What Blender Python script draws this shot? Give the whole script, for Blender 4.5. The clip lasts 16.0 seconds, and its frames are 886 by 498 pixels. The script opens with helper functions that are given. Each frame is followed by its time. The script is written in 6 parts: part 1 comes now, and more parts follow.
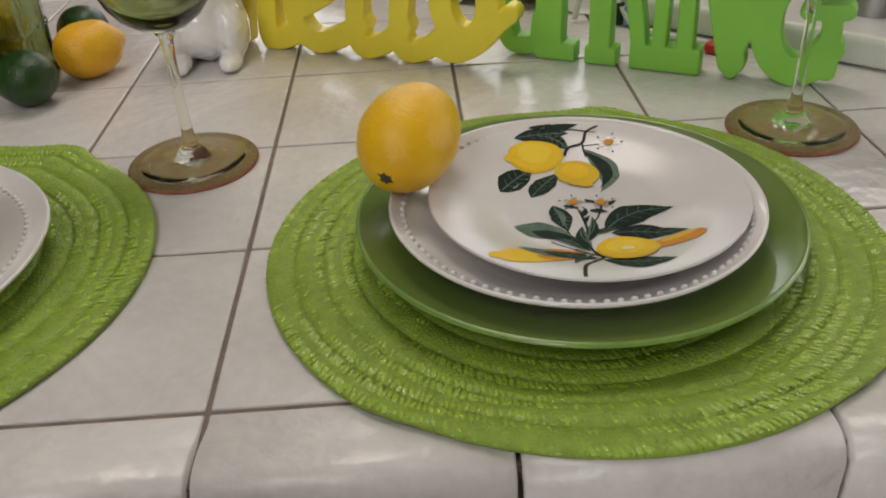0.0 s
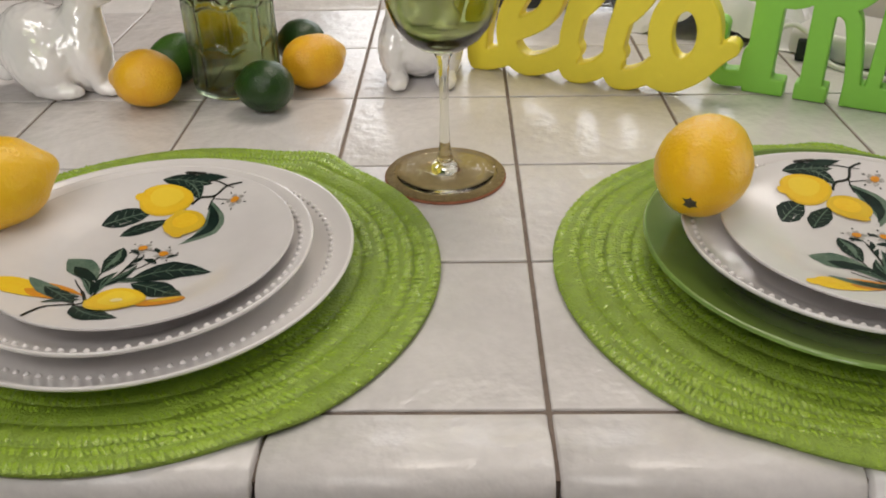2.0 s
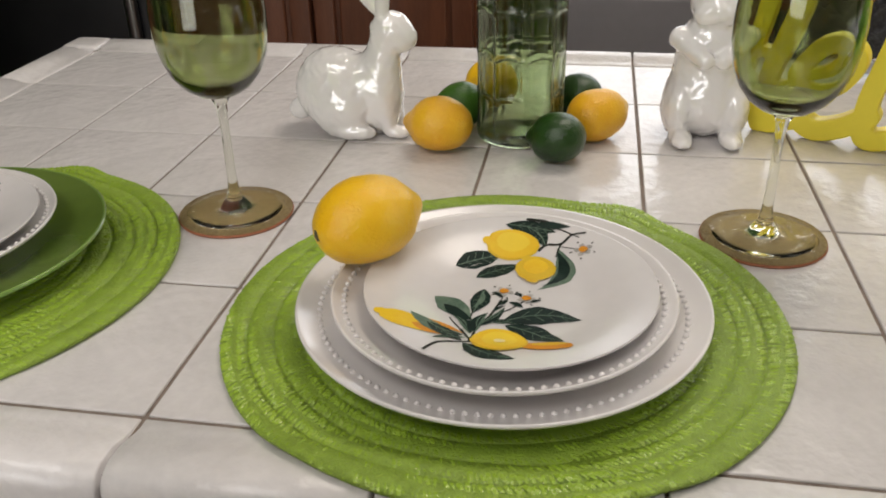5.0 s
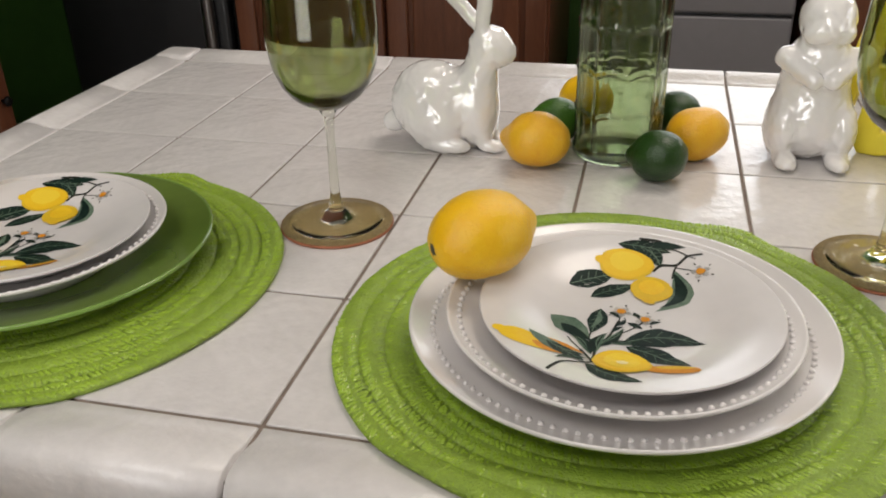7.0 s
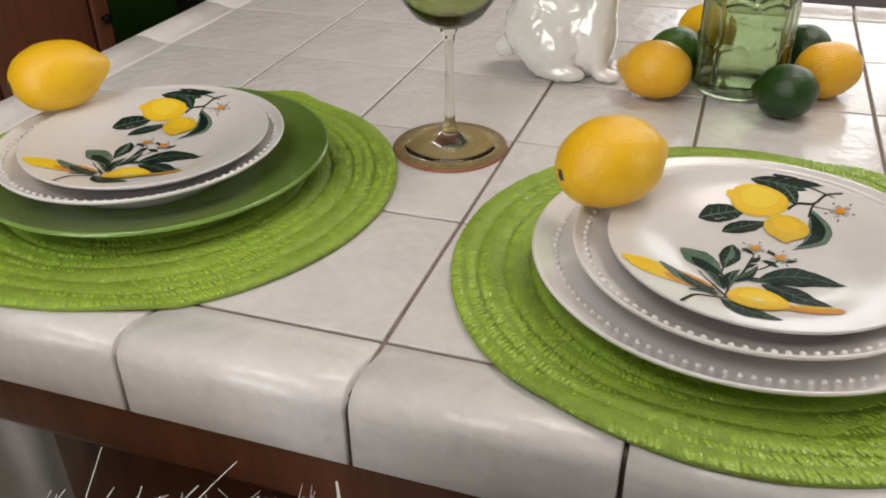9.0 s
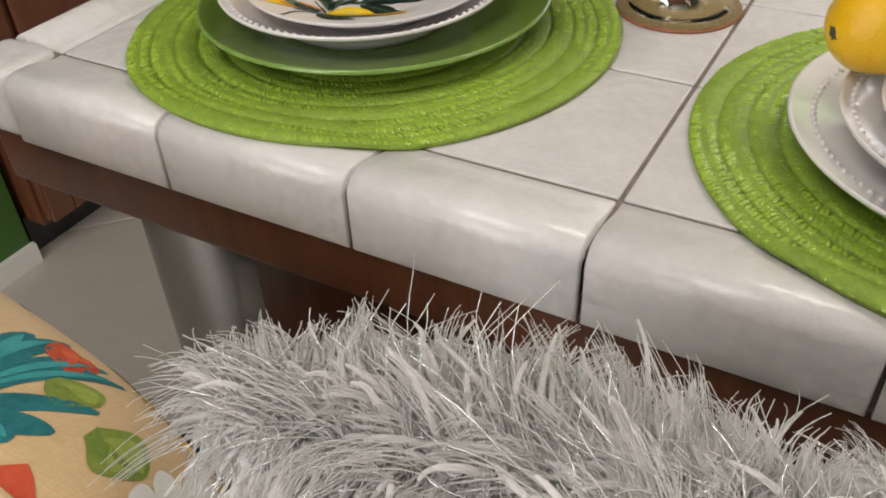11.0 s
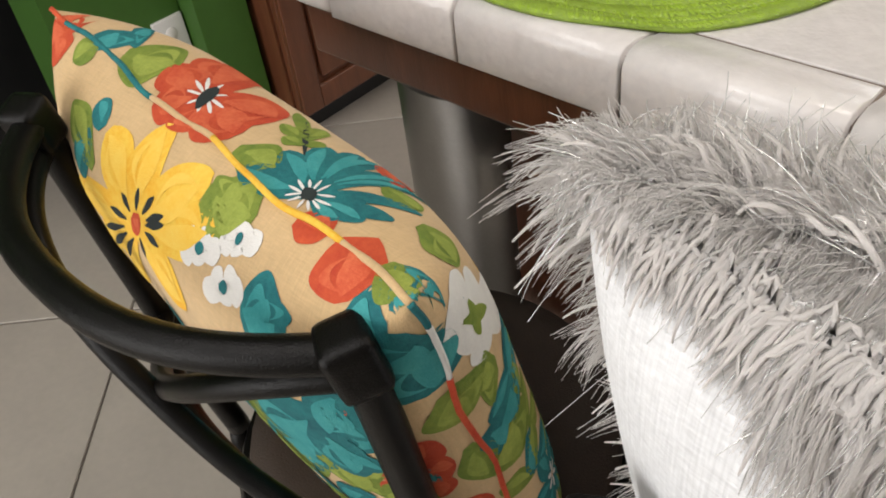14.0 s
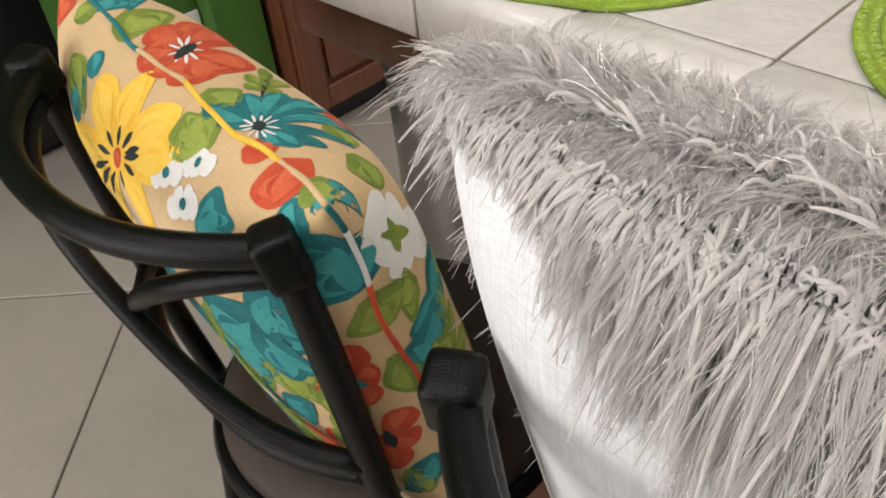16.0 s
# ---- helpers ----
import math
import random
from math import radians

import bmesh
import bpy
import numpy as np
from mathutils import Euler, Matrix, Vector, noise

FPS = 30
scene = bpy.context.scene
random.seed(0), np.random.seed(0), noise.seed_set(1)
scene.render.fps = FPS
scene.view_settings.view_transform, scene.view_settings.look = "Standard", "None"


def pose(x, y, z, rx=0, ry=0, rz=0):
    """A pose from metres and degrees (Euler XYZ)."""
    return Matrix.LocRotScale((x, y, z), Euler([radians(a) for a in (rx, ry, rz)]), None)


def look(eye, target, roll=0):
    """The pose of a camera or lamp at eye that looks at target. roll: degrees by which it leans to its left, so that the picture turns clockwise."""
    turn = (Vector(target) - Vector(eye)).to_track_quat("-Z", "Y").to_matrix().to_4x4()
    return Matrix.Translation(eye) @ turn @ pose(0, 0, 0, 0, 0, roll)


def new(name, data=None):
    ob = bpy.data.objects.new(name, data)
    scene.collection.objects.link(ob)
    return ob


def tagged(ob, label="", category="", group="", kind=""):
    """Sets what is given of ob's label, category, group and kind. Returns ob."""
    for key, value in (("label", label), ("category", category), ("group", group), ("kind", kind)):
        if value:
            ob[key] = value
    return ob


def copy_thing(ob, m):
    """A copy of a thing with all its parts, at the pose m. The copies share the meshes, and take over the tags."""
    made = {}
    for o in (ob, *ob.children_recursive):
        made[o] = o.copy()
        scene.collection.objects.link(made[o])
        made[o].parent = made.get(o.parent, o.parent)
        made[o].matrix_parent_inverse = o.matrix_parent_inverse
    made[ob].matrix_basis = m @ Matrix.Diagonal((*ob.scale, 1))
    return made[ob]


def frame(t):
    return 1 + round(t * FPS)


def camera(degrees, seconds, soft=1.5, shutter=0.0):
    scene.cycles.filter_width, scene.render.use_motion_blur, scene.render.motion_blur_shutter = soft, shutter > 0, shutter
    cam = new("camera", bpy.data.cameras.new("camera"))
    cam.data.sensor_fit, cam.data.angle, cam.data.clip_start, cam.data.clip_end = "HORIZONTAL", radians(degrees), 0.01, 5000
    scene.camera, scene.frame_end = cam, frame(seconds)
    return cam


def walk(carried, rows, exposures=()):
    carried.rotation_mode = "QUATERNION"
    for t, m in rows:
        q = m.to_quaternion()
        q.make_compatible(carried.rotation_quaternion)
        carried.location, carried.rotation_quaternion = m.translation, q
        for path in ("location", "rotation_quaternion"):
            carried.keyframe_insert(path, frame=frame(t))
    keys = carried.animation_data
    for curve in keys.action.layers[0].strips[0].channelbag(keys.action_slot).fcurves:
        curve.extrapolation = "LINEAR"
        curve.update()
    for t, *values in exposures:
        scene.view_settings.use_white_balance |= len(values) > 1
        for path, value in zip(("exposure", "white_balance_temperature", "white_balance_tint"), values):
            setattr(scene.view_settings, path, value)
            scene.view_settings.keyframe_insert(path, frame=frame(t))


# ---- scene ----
cam = camera(54.2, 16.0, 1.9)
PATH = [
    (0, (0.119, -0.336, 1.227), (0.154, 1.344, 0.142), -3.2),
    (0.5, (0.085, -0.342, 1.235), (0.109, 1.33, 0.139), -3.1),
    (1, (0.034, -0.348, 1.243), (0.041, 1.34, 0.17), -2.4),
    (1.5, (-0.012, -0.356, 1.248), (-0.028, 1.342, 0.192), -1.5),
    (2, (-0.048, -0.363, 1.251), (-0.091, 1.338, 0.199), -1.2),
    (2.5, (-0.088, -0.362, 1.253), (-0.173, 1.333, 0.194), -1.4),
    (3, (-0.123, -0.366, 1.256), (-0.252, 1.338, 0.218), -1.5),
    (3.5, (-0.151, -0.371, 1.256), (-0.327, 1.352, 0.255), -1.3),
    (4, (-0.176, -0.376, 1.255), (-0.405, 1.354, 0.276), -1.2),
    (4.5, (-0.194, -0.379, 1.258), (-0.469, 1.352, 0.295), -1.2),
    (7, (-0.253, -0.383, 1.257), (-0.682, 1.341, 0.339), -1.3),
    (7.5, (-0.263, -0.387, 1.255), (-0.724, 1.321, 0.323), -1.1),
    (8, (-0.275, -0.386, 1.251), (-0.771, 1.299, 0.297), -1.0),
    (10.5, (-0.322, -0.4, 1.224), (-1.044, 1.027, 0.023), -2.1),
    (11, (-0.347, -0.407, 1.215), (-1.142, 0.944, -0.027), -2.7),
    (11.5, (-0.366, -0.417, 1.215), (-1.237, 0.853, -0.061), -3.7),
    (12, (-0.369, -0.43, 1.217), (-1.313, 0.764, -0.081), -4.8),
    (12.5, (-0.372, -0.451, 1.222), (-1.379, 0.672, -0.092), -5.9),
    (13, (-0.363, -0.47, 1.223), (-1.419, 0.591, -0.103), -7.6),
    (13.5, (-0.349, -0.489, 1.222), (-1.436, 0.532, -0.11), -8.3),
    (14, (-0.331, -0.505, 1.227), (-1.444, 0.5, -0.096), -8.3),
    (14.5, (-0.302, -0.514, 1.226), (-1.423, 0.5, -0.083), -8.0),
    (15, (-0.279, -0.52, 1.228), (-1.389, 0.513, -0.077), -7.5),
    (15.5, (-0.256, -0.526, 1.229), (-1.384, 0.501, -0.064), -7.1),
    (16, (-0.223, -0.533, 1.226), (-1.39, 0.468, -0.053), -6.8),
]
walk(cam, [(t, look(eye, target, roll)) for t, eye, target, roll in PATH], [(0, -0.51), (0.5, -0.54), (1.0, -0.29), (1.5, -0.19), (3.5, -0.20), (7, -0.12), (8, -0.12), (10.5, 0.03), (11.5, 0.0), (13, 0.04), (14.5, 0.25), (16, 0.25)])

# ---- light ----
world = bpy.data.worlds.new("world")
scene.world = world
world.use_nodes = True
sky = world.node_tree.nodes.new("ShaderNodeTexSky")
sky.sky_type, sky.sun_disc, sky.sun_elevation, sky.sun_rotation = "NISHITA", False, radians(35), radians(60)
world.node_tree.links.new(sky.outputs[0], world.node_tree.nodes["Background"].inputs[0])
world.node_tree.nodes["Background"].inputs[1].default_value = 0.1


def area_lamp(name, m, sx, sy, watts, colour):
    data = bpy.data.lights.new(name, "AREA")
    data.shape, data.size, data.size_y, data.energy, data.color = "RECTANGLE", sx, sy, watts, colour
    ob = new(name, data)
    ob.matrix_world = m
    return ob


area_lamp("sink_window_daylight", look((0.35, 2.64, 1.66), (0.2, 0.2, 0.9)), 1.7, 0.75, 14, (1.0, 0.97, 0.95))
area_lamp("kitchen_light", look((0.1, 0.9, 2.46), (0.1, 0.9, 0)), 0.7, 0.7, 13, (1.0, 0.90, 0.80))
area_lamp("corner_ceiling_light", look((1.8, 1.95, 2.46), (1.8, 1.95, 0)), 0.7, 0.7, 14, (1.0, 0.95, 0.90))
area_lamp("window_daylight", look((2.22, 0.4, 1.5), (0, 0.3, 0.9)), 1.25, 1.05, 8, (1.0, 0.97, 0.95))
area_lamp("patio_daylight", look((-1.2, -2.66, 1.25), (-0.6, 0, 1.0)), 1.45, 1.7, 43, (1.0, 0.955, 0.92))
area_lamp("dining_light", look((-0.75, -1.0, 2.46), (-0.75, -1.0, 0)), 0.9, 0.9, 15, (1.0, 0.955, 0.93))

# ---- materials ----


def material(name, base, rough=0.5, metal=0.0, vary=0.12, scale=20.0, bump=0.0, bump_scale=60.0, coat=0.0, sheen=0.0, random_value=0.0, tint=None, spec=0.5, fine=0.0):
    """A surface with colour mottling at two scales and fine relief."""
    m = bpy.data.materials.new(name)
    m.use_nodes = True
    nt = m.node_tree
    b = nt.nodes["Principled BSDF"]
    b.inputs["Roughness"].default_value, b.inputs["Metallic"].default_value = rough, metal
    b.inputs["Coat Weight"].default_value, b.inputs["Sheen Weight"].default_value = coat, sheen
    b.inputs["Coat Roughness"].default_value = 0.08
    b.inputs["Specular IOR Level"].default_value = spec
    co = nt.nodes.new("ShaderNodeTexCoord")
    n1 = nt.nodes.new("ShaderNodeTexNoise")
    n1.inputs["Scale"].default_value, n1.inputs["Detail"].default_value = scale, 4
    n2 = nt.nodes.new("ShaderNodeTexNoise")
    n2.inputs["Scale"].default_value, n2.inputs["Detail"].default_value = scale * 7, 3
    mixn = nt.nodes.new("ShaderNodeMath")
    mixn.operation = "MULTIPLY_ADD"
    mixn.inputs[1].default_value = 0.4
    half = nt.nodes.new("ShaderNodeMath")
    half.operation = "MULTIPLY"
    half.inputs[1].default_value = 0.6
    ramp = nt.nodes.new("ShaderNodeMapRange")
    ramp.inputs["From Min"].default_value, ramp.inputs["From Max"].default_value = 0.3, 0.7
    mix = nt.nodes.new("ShaderNodeMix")
    mix.data_type = "RGBA"
    dark = tint or tuple(c * (1 - 2 * vary) for c in base)
    mix.inputs["A"].default_value, mix.inputs["B"].default_value = (*dark, 1), (*base, 1)
    L = nt.links.new
    L(co.outputs["Object"], n1.inputs["Vector"])
    L(co.outputs["Object"], n2.inputs["Vector"])
    L(n1.outputs["Fac"], half.inputs[0])
    L(n2.outputs["Fac"], mixn.inputs[0])
    L(half.outputs[0], mixn.inputs[2])
    L(mixn.outputs[0], ramp.inputs["Value"])
    L(ramp.outputs[0], mix.inputs["Factor"])
    colour = mix.outputs["Result"]
    if random_value:
        info = nt.nodes.new("ShaderNodeObjectInfo")
        geo = nt.nodes.new("ShaderNodeNewGeometry")
        add = nt.nodes.new("ShaderNodeMath")
        add.operation = "ADD"
        L(info.outputs["Random"], add.inputs[0])
        L(geo.outputs["Random Per Island"], add.inputs[1])
        val = nt.nodes.new("ShaderNodeMapRange")
        val.inputs["From Max"].default_value = 2.0
        val.inputs["To Min"].default_value, val.inputs["To Max"].default_value = 1 - random_value, 1 + random_value
        hsv = nt.nodes.new("ShaderNodeHueSaturation")
        L(add.outputs[0], val.inputs["Value"])
        L(val.outputs[0], hsv.inputs["Value"])
        L(colour, hsv.inputs["Color"])
        colour = hsv.outputs[0]
    L(colour, b.inputs["Base Color"])
    if bump or fine:
        n3 = nt.nodes.new("ShaderNodeTexNoise")
        n3.inputs["Scale"].default_value, n3.inputs["Detail"].default_value = bump_scale, 3
        L(co.outputs["Object"], n3.inputs["Vector"])
        bp = nt.nodes.new("ShaderNodeBump")
        bp.inputs["Strength"].default_value, bp.inputs["Distance"].default_value = bump, 0.002
        L(n3.outputs["Fac"], bp.inputs["Height"])
        L(bp.outputs[0], b.inputs["Normal"])
    return m


def wood(name, base, dark, rough=0.35):
    m = material(name, base, rough, scale=6, bump=0.15, bump_scale=90, coat=0.2, tint=dark)
    nt = m.node_tree
    stretch = nt.nodes.new("ShaderNodeMapping")
    stretch.inputs["Scale"].default_value = (9, 9, 0.9)
    co = next(n for n in nt.nodes if n.bl_idname == "ShaderNodeTexCoord")
    nt.links.new(co.outputs["Object"], stretch.inputs["Vector"])
    for n in [n for n in nt.nodes if n.bl_idname == "ShaderNodeTexNoise"]:
        nt.links.new(stretch.outputs[0], n.inputs["Vector"])
    return m


def glass(name, colour, rough=0.0, ior=1.46, ripple=0.0):
    m = bpy.data.materials.new(name)
    m.use_nodes = True
    b = m.node_tree.nodes["Principled BSDF"]
    b.inputs["Base Color"].default_value = (*colour, 1)
    b.inputs["Transmission Weight"].default_value, b.inputs["Roughness"].default_value, b.inputs["IOR"].default_value = 1.0, rough, ior
    if ripple:
        nt = m.node_tree
        co, n, bp = nt.nodes.new("ShaderNodeTexCoord"), nt.nodes.new("ShaderNodeTexNoise"), nt.nodes.new("ShaderNodeBump")
        n.inputs["Scale"].default_value = 110
        bp.inputs["Strength"].default_value, bp.inputs["Distance"].default_value = ripple, 0.002
        nt.links.new(co.outputs["Object"], n.inputs["Vector"])
        nt.links.new(n.outputs["Fac"], bp.inputs["Height"])
        nt.links.new(bp.outputs[0], b.inputs["Normal"])
    return m


M_TILE = material("glazed_tile", (0.73, 0.70, 0.69), 0.22, vary=0.09, scale=16, bump=1.0, bump_scale=52, coat=0.12, random_value=0.05)
M_EDGE_TILE = material("glazed_edge_tile", (0.75, 0.72, 0.71), 0.28, vary=0.10, scale=18, bump=1.0, bump_scale=60, coat=0.10, random_value=0.05)
M_GROUT = material("grout", (0.28, 0.22, 0.18), 0.9, vary=0.25, scale=60, bump=0.5, bump_scale=300)
M_BROWN = wood("dark_brown_wood", (0.15, 0.055, 0.028), (0.07, 0.024, 0.012))
M_CABINET = wood("reddish_cabinet_wood", (0.17, 0.06, 0.028), (0.09, 0.03, 0.014))
M_FLOOR = material("floor_tile", (0.44, 0.40, 0.35), 0.35, vary=0.07, scale=9, bump=0.1, bump_scale=50, random_value=0.05)
M_FLOOR_GROUT = material("floor_grout", (0.16, 0.14, 0.12), 0.9, vary=0.2, scale=50, bump=0.4, bump_scale=200)
M_GREEN_WALL = material("green_wall_paint", (0.045, 0.125, 0.016), 0.55, vary=0.08, scale=5, bump=0.2, bump_scale=220)
M_WALL = material("warm_wall_paint", (0.55, 0.50, 0.43), 0.6, vary=0.06, scale=4, bump=0.2, bump_scale=220)
M_CEILING = material("ceiling_paint", (0.8, 0.79, 0.76), 0.8, vary=0.04, scale=5, bump=0.3, bump_scale=200)
M_WHITE_TRIM = material("white_trim_paint", (0.7, 0.68, 0.64), 0.4, vary=0.06, scale=12, bump=0.1)
M_BLACK_METAL = material("black_powder_coated_metal", (0.004, 0.0037, 0.0035), 0.30, vary=0.2, scale=30, bump=0.3, bump_scale=900, spec=0.17)
M_STEEL = material("brushed_steel", (0.30, 0.29, 0.28), 0.30, metal=1.0, vary=0.06, scale=30)
M_GREY_PANEL = material("grey_enamel_panel", (0.22, 0.21, 0.22), 0.4, vary=0.05, scale=6)
M_BLACK = material("black_plastic", (0.012, 0.012, 0.013), 0.35, vary=0.1, scale=20, bump=0.1, bump_scale=200)
M_STRAW = material("lime_green_straw", (0.36, 0.52, 0.055), 0.15, vary=0.2, scale=60, bump=0.8, bump_scale=420, random_value=0.13, tint=(0.30, 0.46, 0.045), spec=0.8)
M_MAT_BASE = material("lime_green_weave", (0.31, 0.46, 0.048), 0.5, vary=0.2, scale=120, bump=0.8, bump_scale=500)
M_WHITE_CERAMIC = material("white_stoneware_glaze", (0.80, 0.77, 0.76), 0.16, vary=0.03, scale=10, coat=0.4, bump=0.04, bump_scale=40)
M_GREEN_CERAMIC = material("green_stoneware_glaze", (0.13, 0.20, 0.035), 0.20, vary=0.06, scale=12, coat=0.4, bump=0.05, bump_scale=40)
M_PLATE_GLAZE = material("white_plate_glaze", (0.69, 0.665, 0.66), 0.24, vary=0.04, scale=12, coat=0.10, bump=0.05, bump_scale=30, spec=0.5)
M_PORCELAIN = material("white_porcelain_glaze", (0.93, 0.905, 0.895), 0.10, vary=0.02, scale=12, coat=0.9, bump=0.42, bump_scale=60)
M_PORCELAIN.node_tree.nodes["Principled BSDF"].inputs["Coat IOR"].default_value = 1.9
M_LEMON = material("lemon_peel", (0.88, 0.55, 0.014), 0.30, vary=0.1, scale=18, bump=0.45, bump_scale=420, tint=(0.84, 0.45, 0.008), random_value=0.05)
M_RIPE_LEMON = material("ripe_lemon_peel", (0.86, 0.51, 0.02), 0.30, vary=0.2, scale=30, bump=0.5, bump_scale=420, tint=(0.80, 0.38, 0.012), random_value=0.06)
M_STEM_END = material("dry_stem_scar", (0.10, 0.085, 0.055), 0.8, vary=0.3, scale=200, bump=0.6, bump_scale=500)
M_LIME = material("lime_peel", (0.020, 0.070, 0.007), 0.3, vary=0.2, scale=22, bump=0.4, bump_scale=420, tint=(0.010, 0.038, 0.004), random_value=0.2)
M_LIME_YELLOWISH = material("lime_peel_lighter", (0.06, 0.16, 0.015), 0.3, vary=0.2, scale=22, bump=0.4, bump_scale=420, tint=(0.025, 0.09, 0.008))
M_GREEN_GLASS = glass("green_glass", (0.60, 0.65, 0.42))
M_CLEAR_GLASS = glass("clear_glass", (0.93, 0.94, 0.88), 0.0, 1.25, 0.10)
M_BOTTLE_GLASS = glass("pale_green_bottle_glass", (0.55, 0.63, 0.43), 0.02, 1.42)
M_GLITTER = material("gold_glitter", (0.46, 0.35, 0.16), 0.40, metal=0.35, vary=0.4, scale=400, bump=1.0, bump_scale=1400, tint=(0.17, 0.115, 0.045))
M_CORK = material("reddish_cork", (0.45, 0.16, 0.08), 0.8, vary=0.2, scale=150, bump=0.4, bump_scale=500)
M_SIGN_YELLOW = material("yellow_sign_paint", (0.95, 0.80, 0.065), 0.40, vary=0.04, scale=14, bump=0.15, bump_scale=160)
M_SIGN_GREEN = material("bright_green_sign_paint", (0.28, 0.66, 0.085), 0.42, vary=0.04, scale=14, bump=0.15, bump_scale=160)
M_LINEN = material("white_linen", (0.78, 0.79, 0.81), 0.85, vary=0.06, scale=90, sheen=0.2)
M_FABRIC = material("tan_cotton_fabric", (0.62, 0.43, 0.22), 0.85, vary=0.07, scale=40, bump=0.5, bump_scale=900, sheen=0.15)
M_YARN = material("warm_grey_yarn", (0.97, 0.95, 0.935), 0.95, vary=0.02, scale=70, sheen=0.4, random_value=0.07, bump=0.8, bump_scale=900)
M_TINSEL = material("silvery_tinsel_thread", (0.98, 0.98, 0.97), 0.22, metal=0.6, vary=0.03, scale=40, random_value=0.10, spec=1.0)
M_PILE = material("grey_pile_backing", (0.85, 0.82, 0.80), 0.9, vary=0.2, scale=60, bump=0.8, bump_scale=300)
M_TEAL = material("teal_print", (0.018, 0.21, 0.215), 0.85, vary=0.25, scale=45, bump=0.4, bump_scale=900, tint=(0.004, 0.095, 0.115))
M_RED = material("coral_red_print", (0.60, 0.10, 0.032), 0.85, vary=0.25, scale=38, bump=0.4, bump_scale=900, tint=(0.42, 0.035, 0.014))
M_YELLOW = material("golden_yellow_print", (0.80, 0.40, 0.02), 0.85, vary=0.15, scale=38, bump=0.4, bump_scale=900, tint=(0.84, 0.60, 0.09))
M_OLIVE = material("olive_leaf_print", (0.26, 0.32, 0.05), 0.85, vary=0.25, scale=38, bump=0.4, bump_scale=900, tint=(0.10, 0.17, 0.02))
M_WHITE_PRINT = material("white_print", (0.78, 0.77, 0.74), 0.85, vary=0.06, scale=60, bump=0.4, bump_scale=900)
M_INK = material("dark_ink_print", (0.02, 0.03, 0.03), 0.85, vary=0.2, scale=60)
M_YELLOW_WASH = material("pale_yellow_wash", (0.86, 0.60, 0.11), 0.85, vary=0.1, scale=60, bump=0.4, bump_scale=900, tint=(0.84, 0.50, 0.05))
M_RED_WASH = material("light_coral_wash", (0.68, 0.16, 0.065), 0.85, vary=0.1, scale=60, bump=0.4, bump_scale=900, tint=(0.52, 0.06, 0.022))
M_TEAL_WASH = material("light_teal_wash", (0.06, 0.34, 0.34), 0.85, vary=0.1, scale=60, bump=0.4, bump_scale=900, tint=(0.02, 0.24, 0.25))
M_OLIVE_WASH = material("light_olive_wash", (0.36, 0.42, 0.08), 0.85, vary=0.1, scale=60, bump=0.4, bump_scale=900, tint=(0.20, 0.27, 0.04))
M_LEAF_GLAZE = material("dark_green_glaze_print", (0.010, 0.030, 0.020), 0.5, vary=0.3, scale=110, spec=0.12, tint=(0.003, 0.008, 0.008))
M_PALE_LEAF_GLAZE = material("pale_green_glaze_print", (0.17, 0.23, 0.17), 0.5, vary=0.3, scale=120, spec=0.12, tint=(0.05, 0.10, 0.07))
M_LEMON_GLAZE = material("lemon_yellow_glaze_print", (0.82, 0.57, 0.03), 0.45, vary=0.12, scale=60, spec=0.15, tint=(0.78, 0.46, 0.015))
M_LEMON_LIGHT = material("light_lemon_glaze_print", (0.85, 0.61, 0.045), 0.45, vary=0.03, scale=60, spec=0.15)
M_DEEP_LEMON_GLAZE = material("deep_lemon_glaze_print", (0.66, 0.40, 0.025), 0.45, vary=0.14, scale=70, spec=0.15, tint=(0.74, 0.52, 0.03))
M_PALE_LEMON = material("pale_lemon_glaze_print", (0.84, 0.72, 0.36), 0.45, vary=0.04, scale=60, spec=0.15)
M_ORANGE_GLAZE = material("orange_glaze_print", (0.74, 0.30, 0.02), 0.45, vary=0.15, scale=60, spec=0.15)
M_STEM_GLAZE = material("brown_stem_glaze_print", (0.02, 0.022, 0.016), 0.5, vary=0.2, scale=60, spec=0.15)
M_PETAL_GLAZE = material("grey_petal_glaze_print", (0.60, 0.58, 0.55), 0.2, vary=0.3, scale=200, coat=0.4)
M_WHITE_PLASTIC = material("white_plastic", (0.72, 0.71, 0.70), 0.3, vary=0.03, scale=15, bump=0.05)
M_BEIGE = material("pinkish_beige_plastic", (0.74, 0.68, 0.63), 0.45, vary=0.06, scale=10, bump=0.1)
M_BAG = material("white_plastic_bag", (0.78, 0.78, 0.79), 0.3, vary=0.04, scale=20, bump=0.3, bump_scale=120)
M_DARK_CLOTH = material("dark_grey_cloth", (0.05, 0.05, 0.06), 0.9, vary=0.5, scale=160, bump=0.8, bump_scale=400)
M_NAVY = material("navy_cloth", (0.015, 0.03, 0.06), 0.9, vary=0.4, scale=50, bump=0.6, bump_scale=300)
M_GLOSS_RED = material("red_plastic", (0.55, 0.02, 0.02), 0.35, vary=0.05, scale=20)
M_BLUE_FOIL = material("blue_printed_foil", (0.25, 0.42, 0.60), 0.35, vary=0.3, scale=60)
M_CAN = material("dull_aluminium", (0.38, 0.37, 0.37), 0.38, metal=0.9, vary=0.08, scale=25)



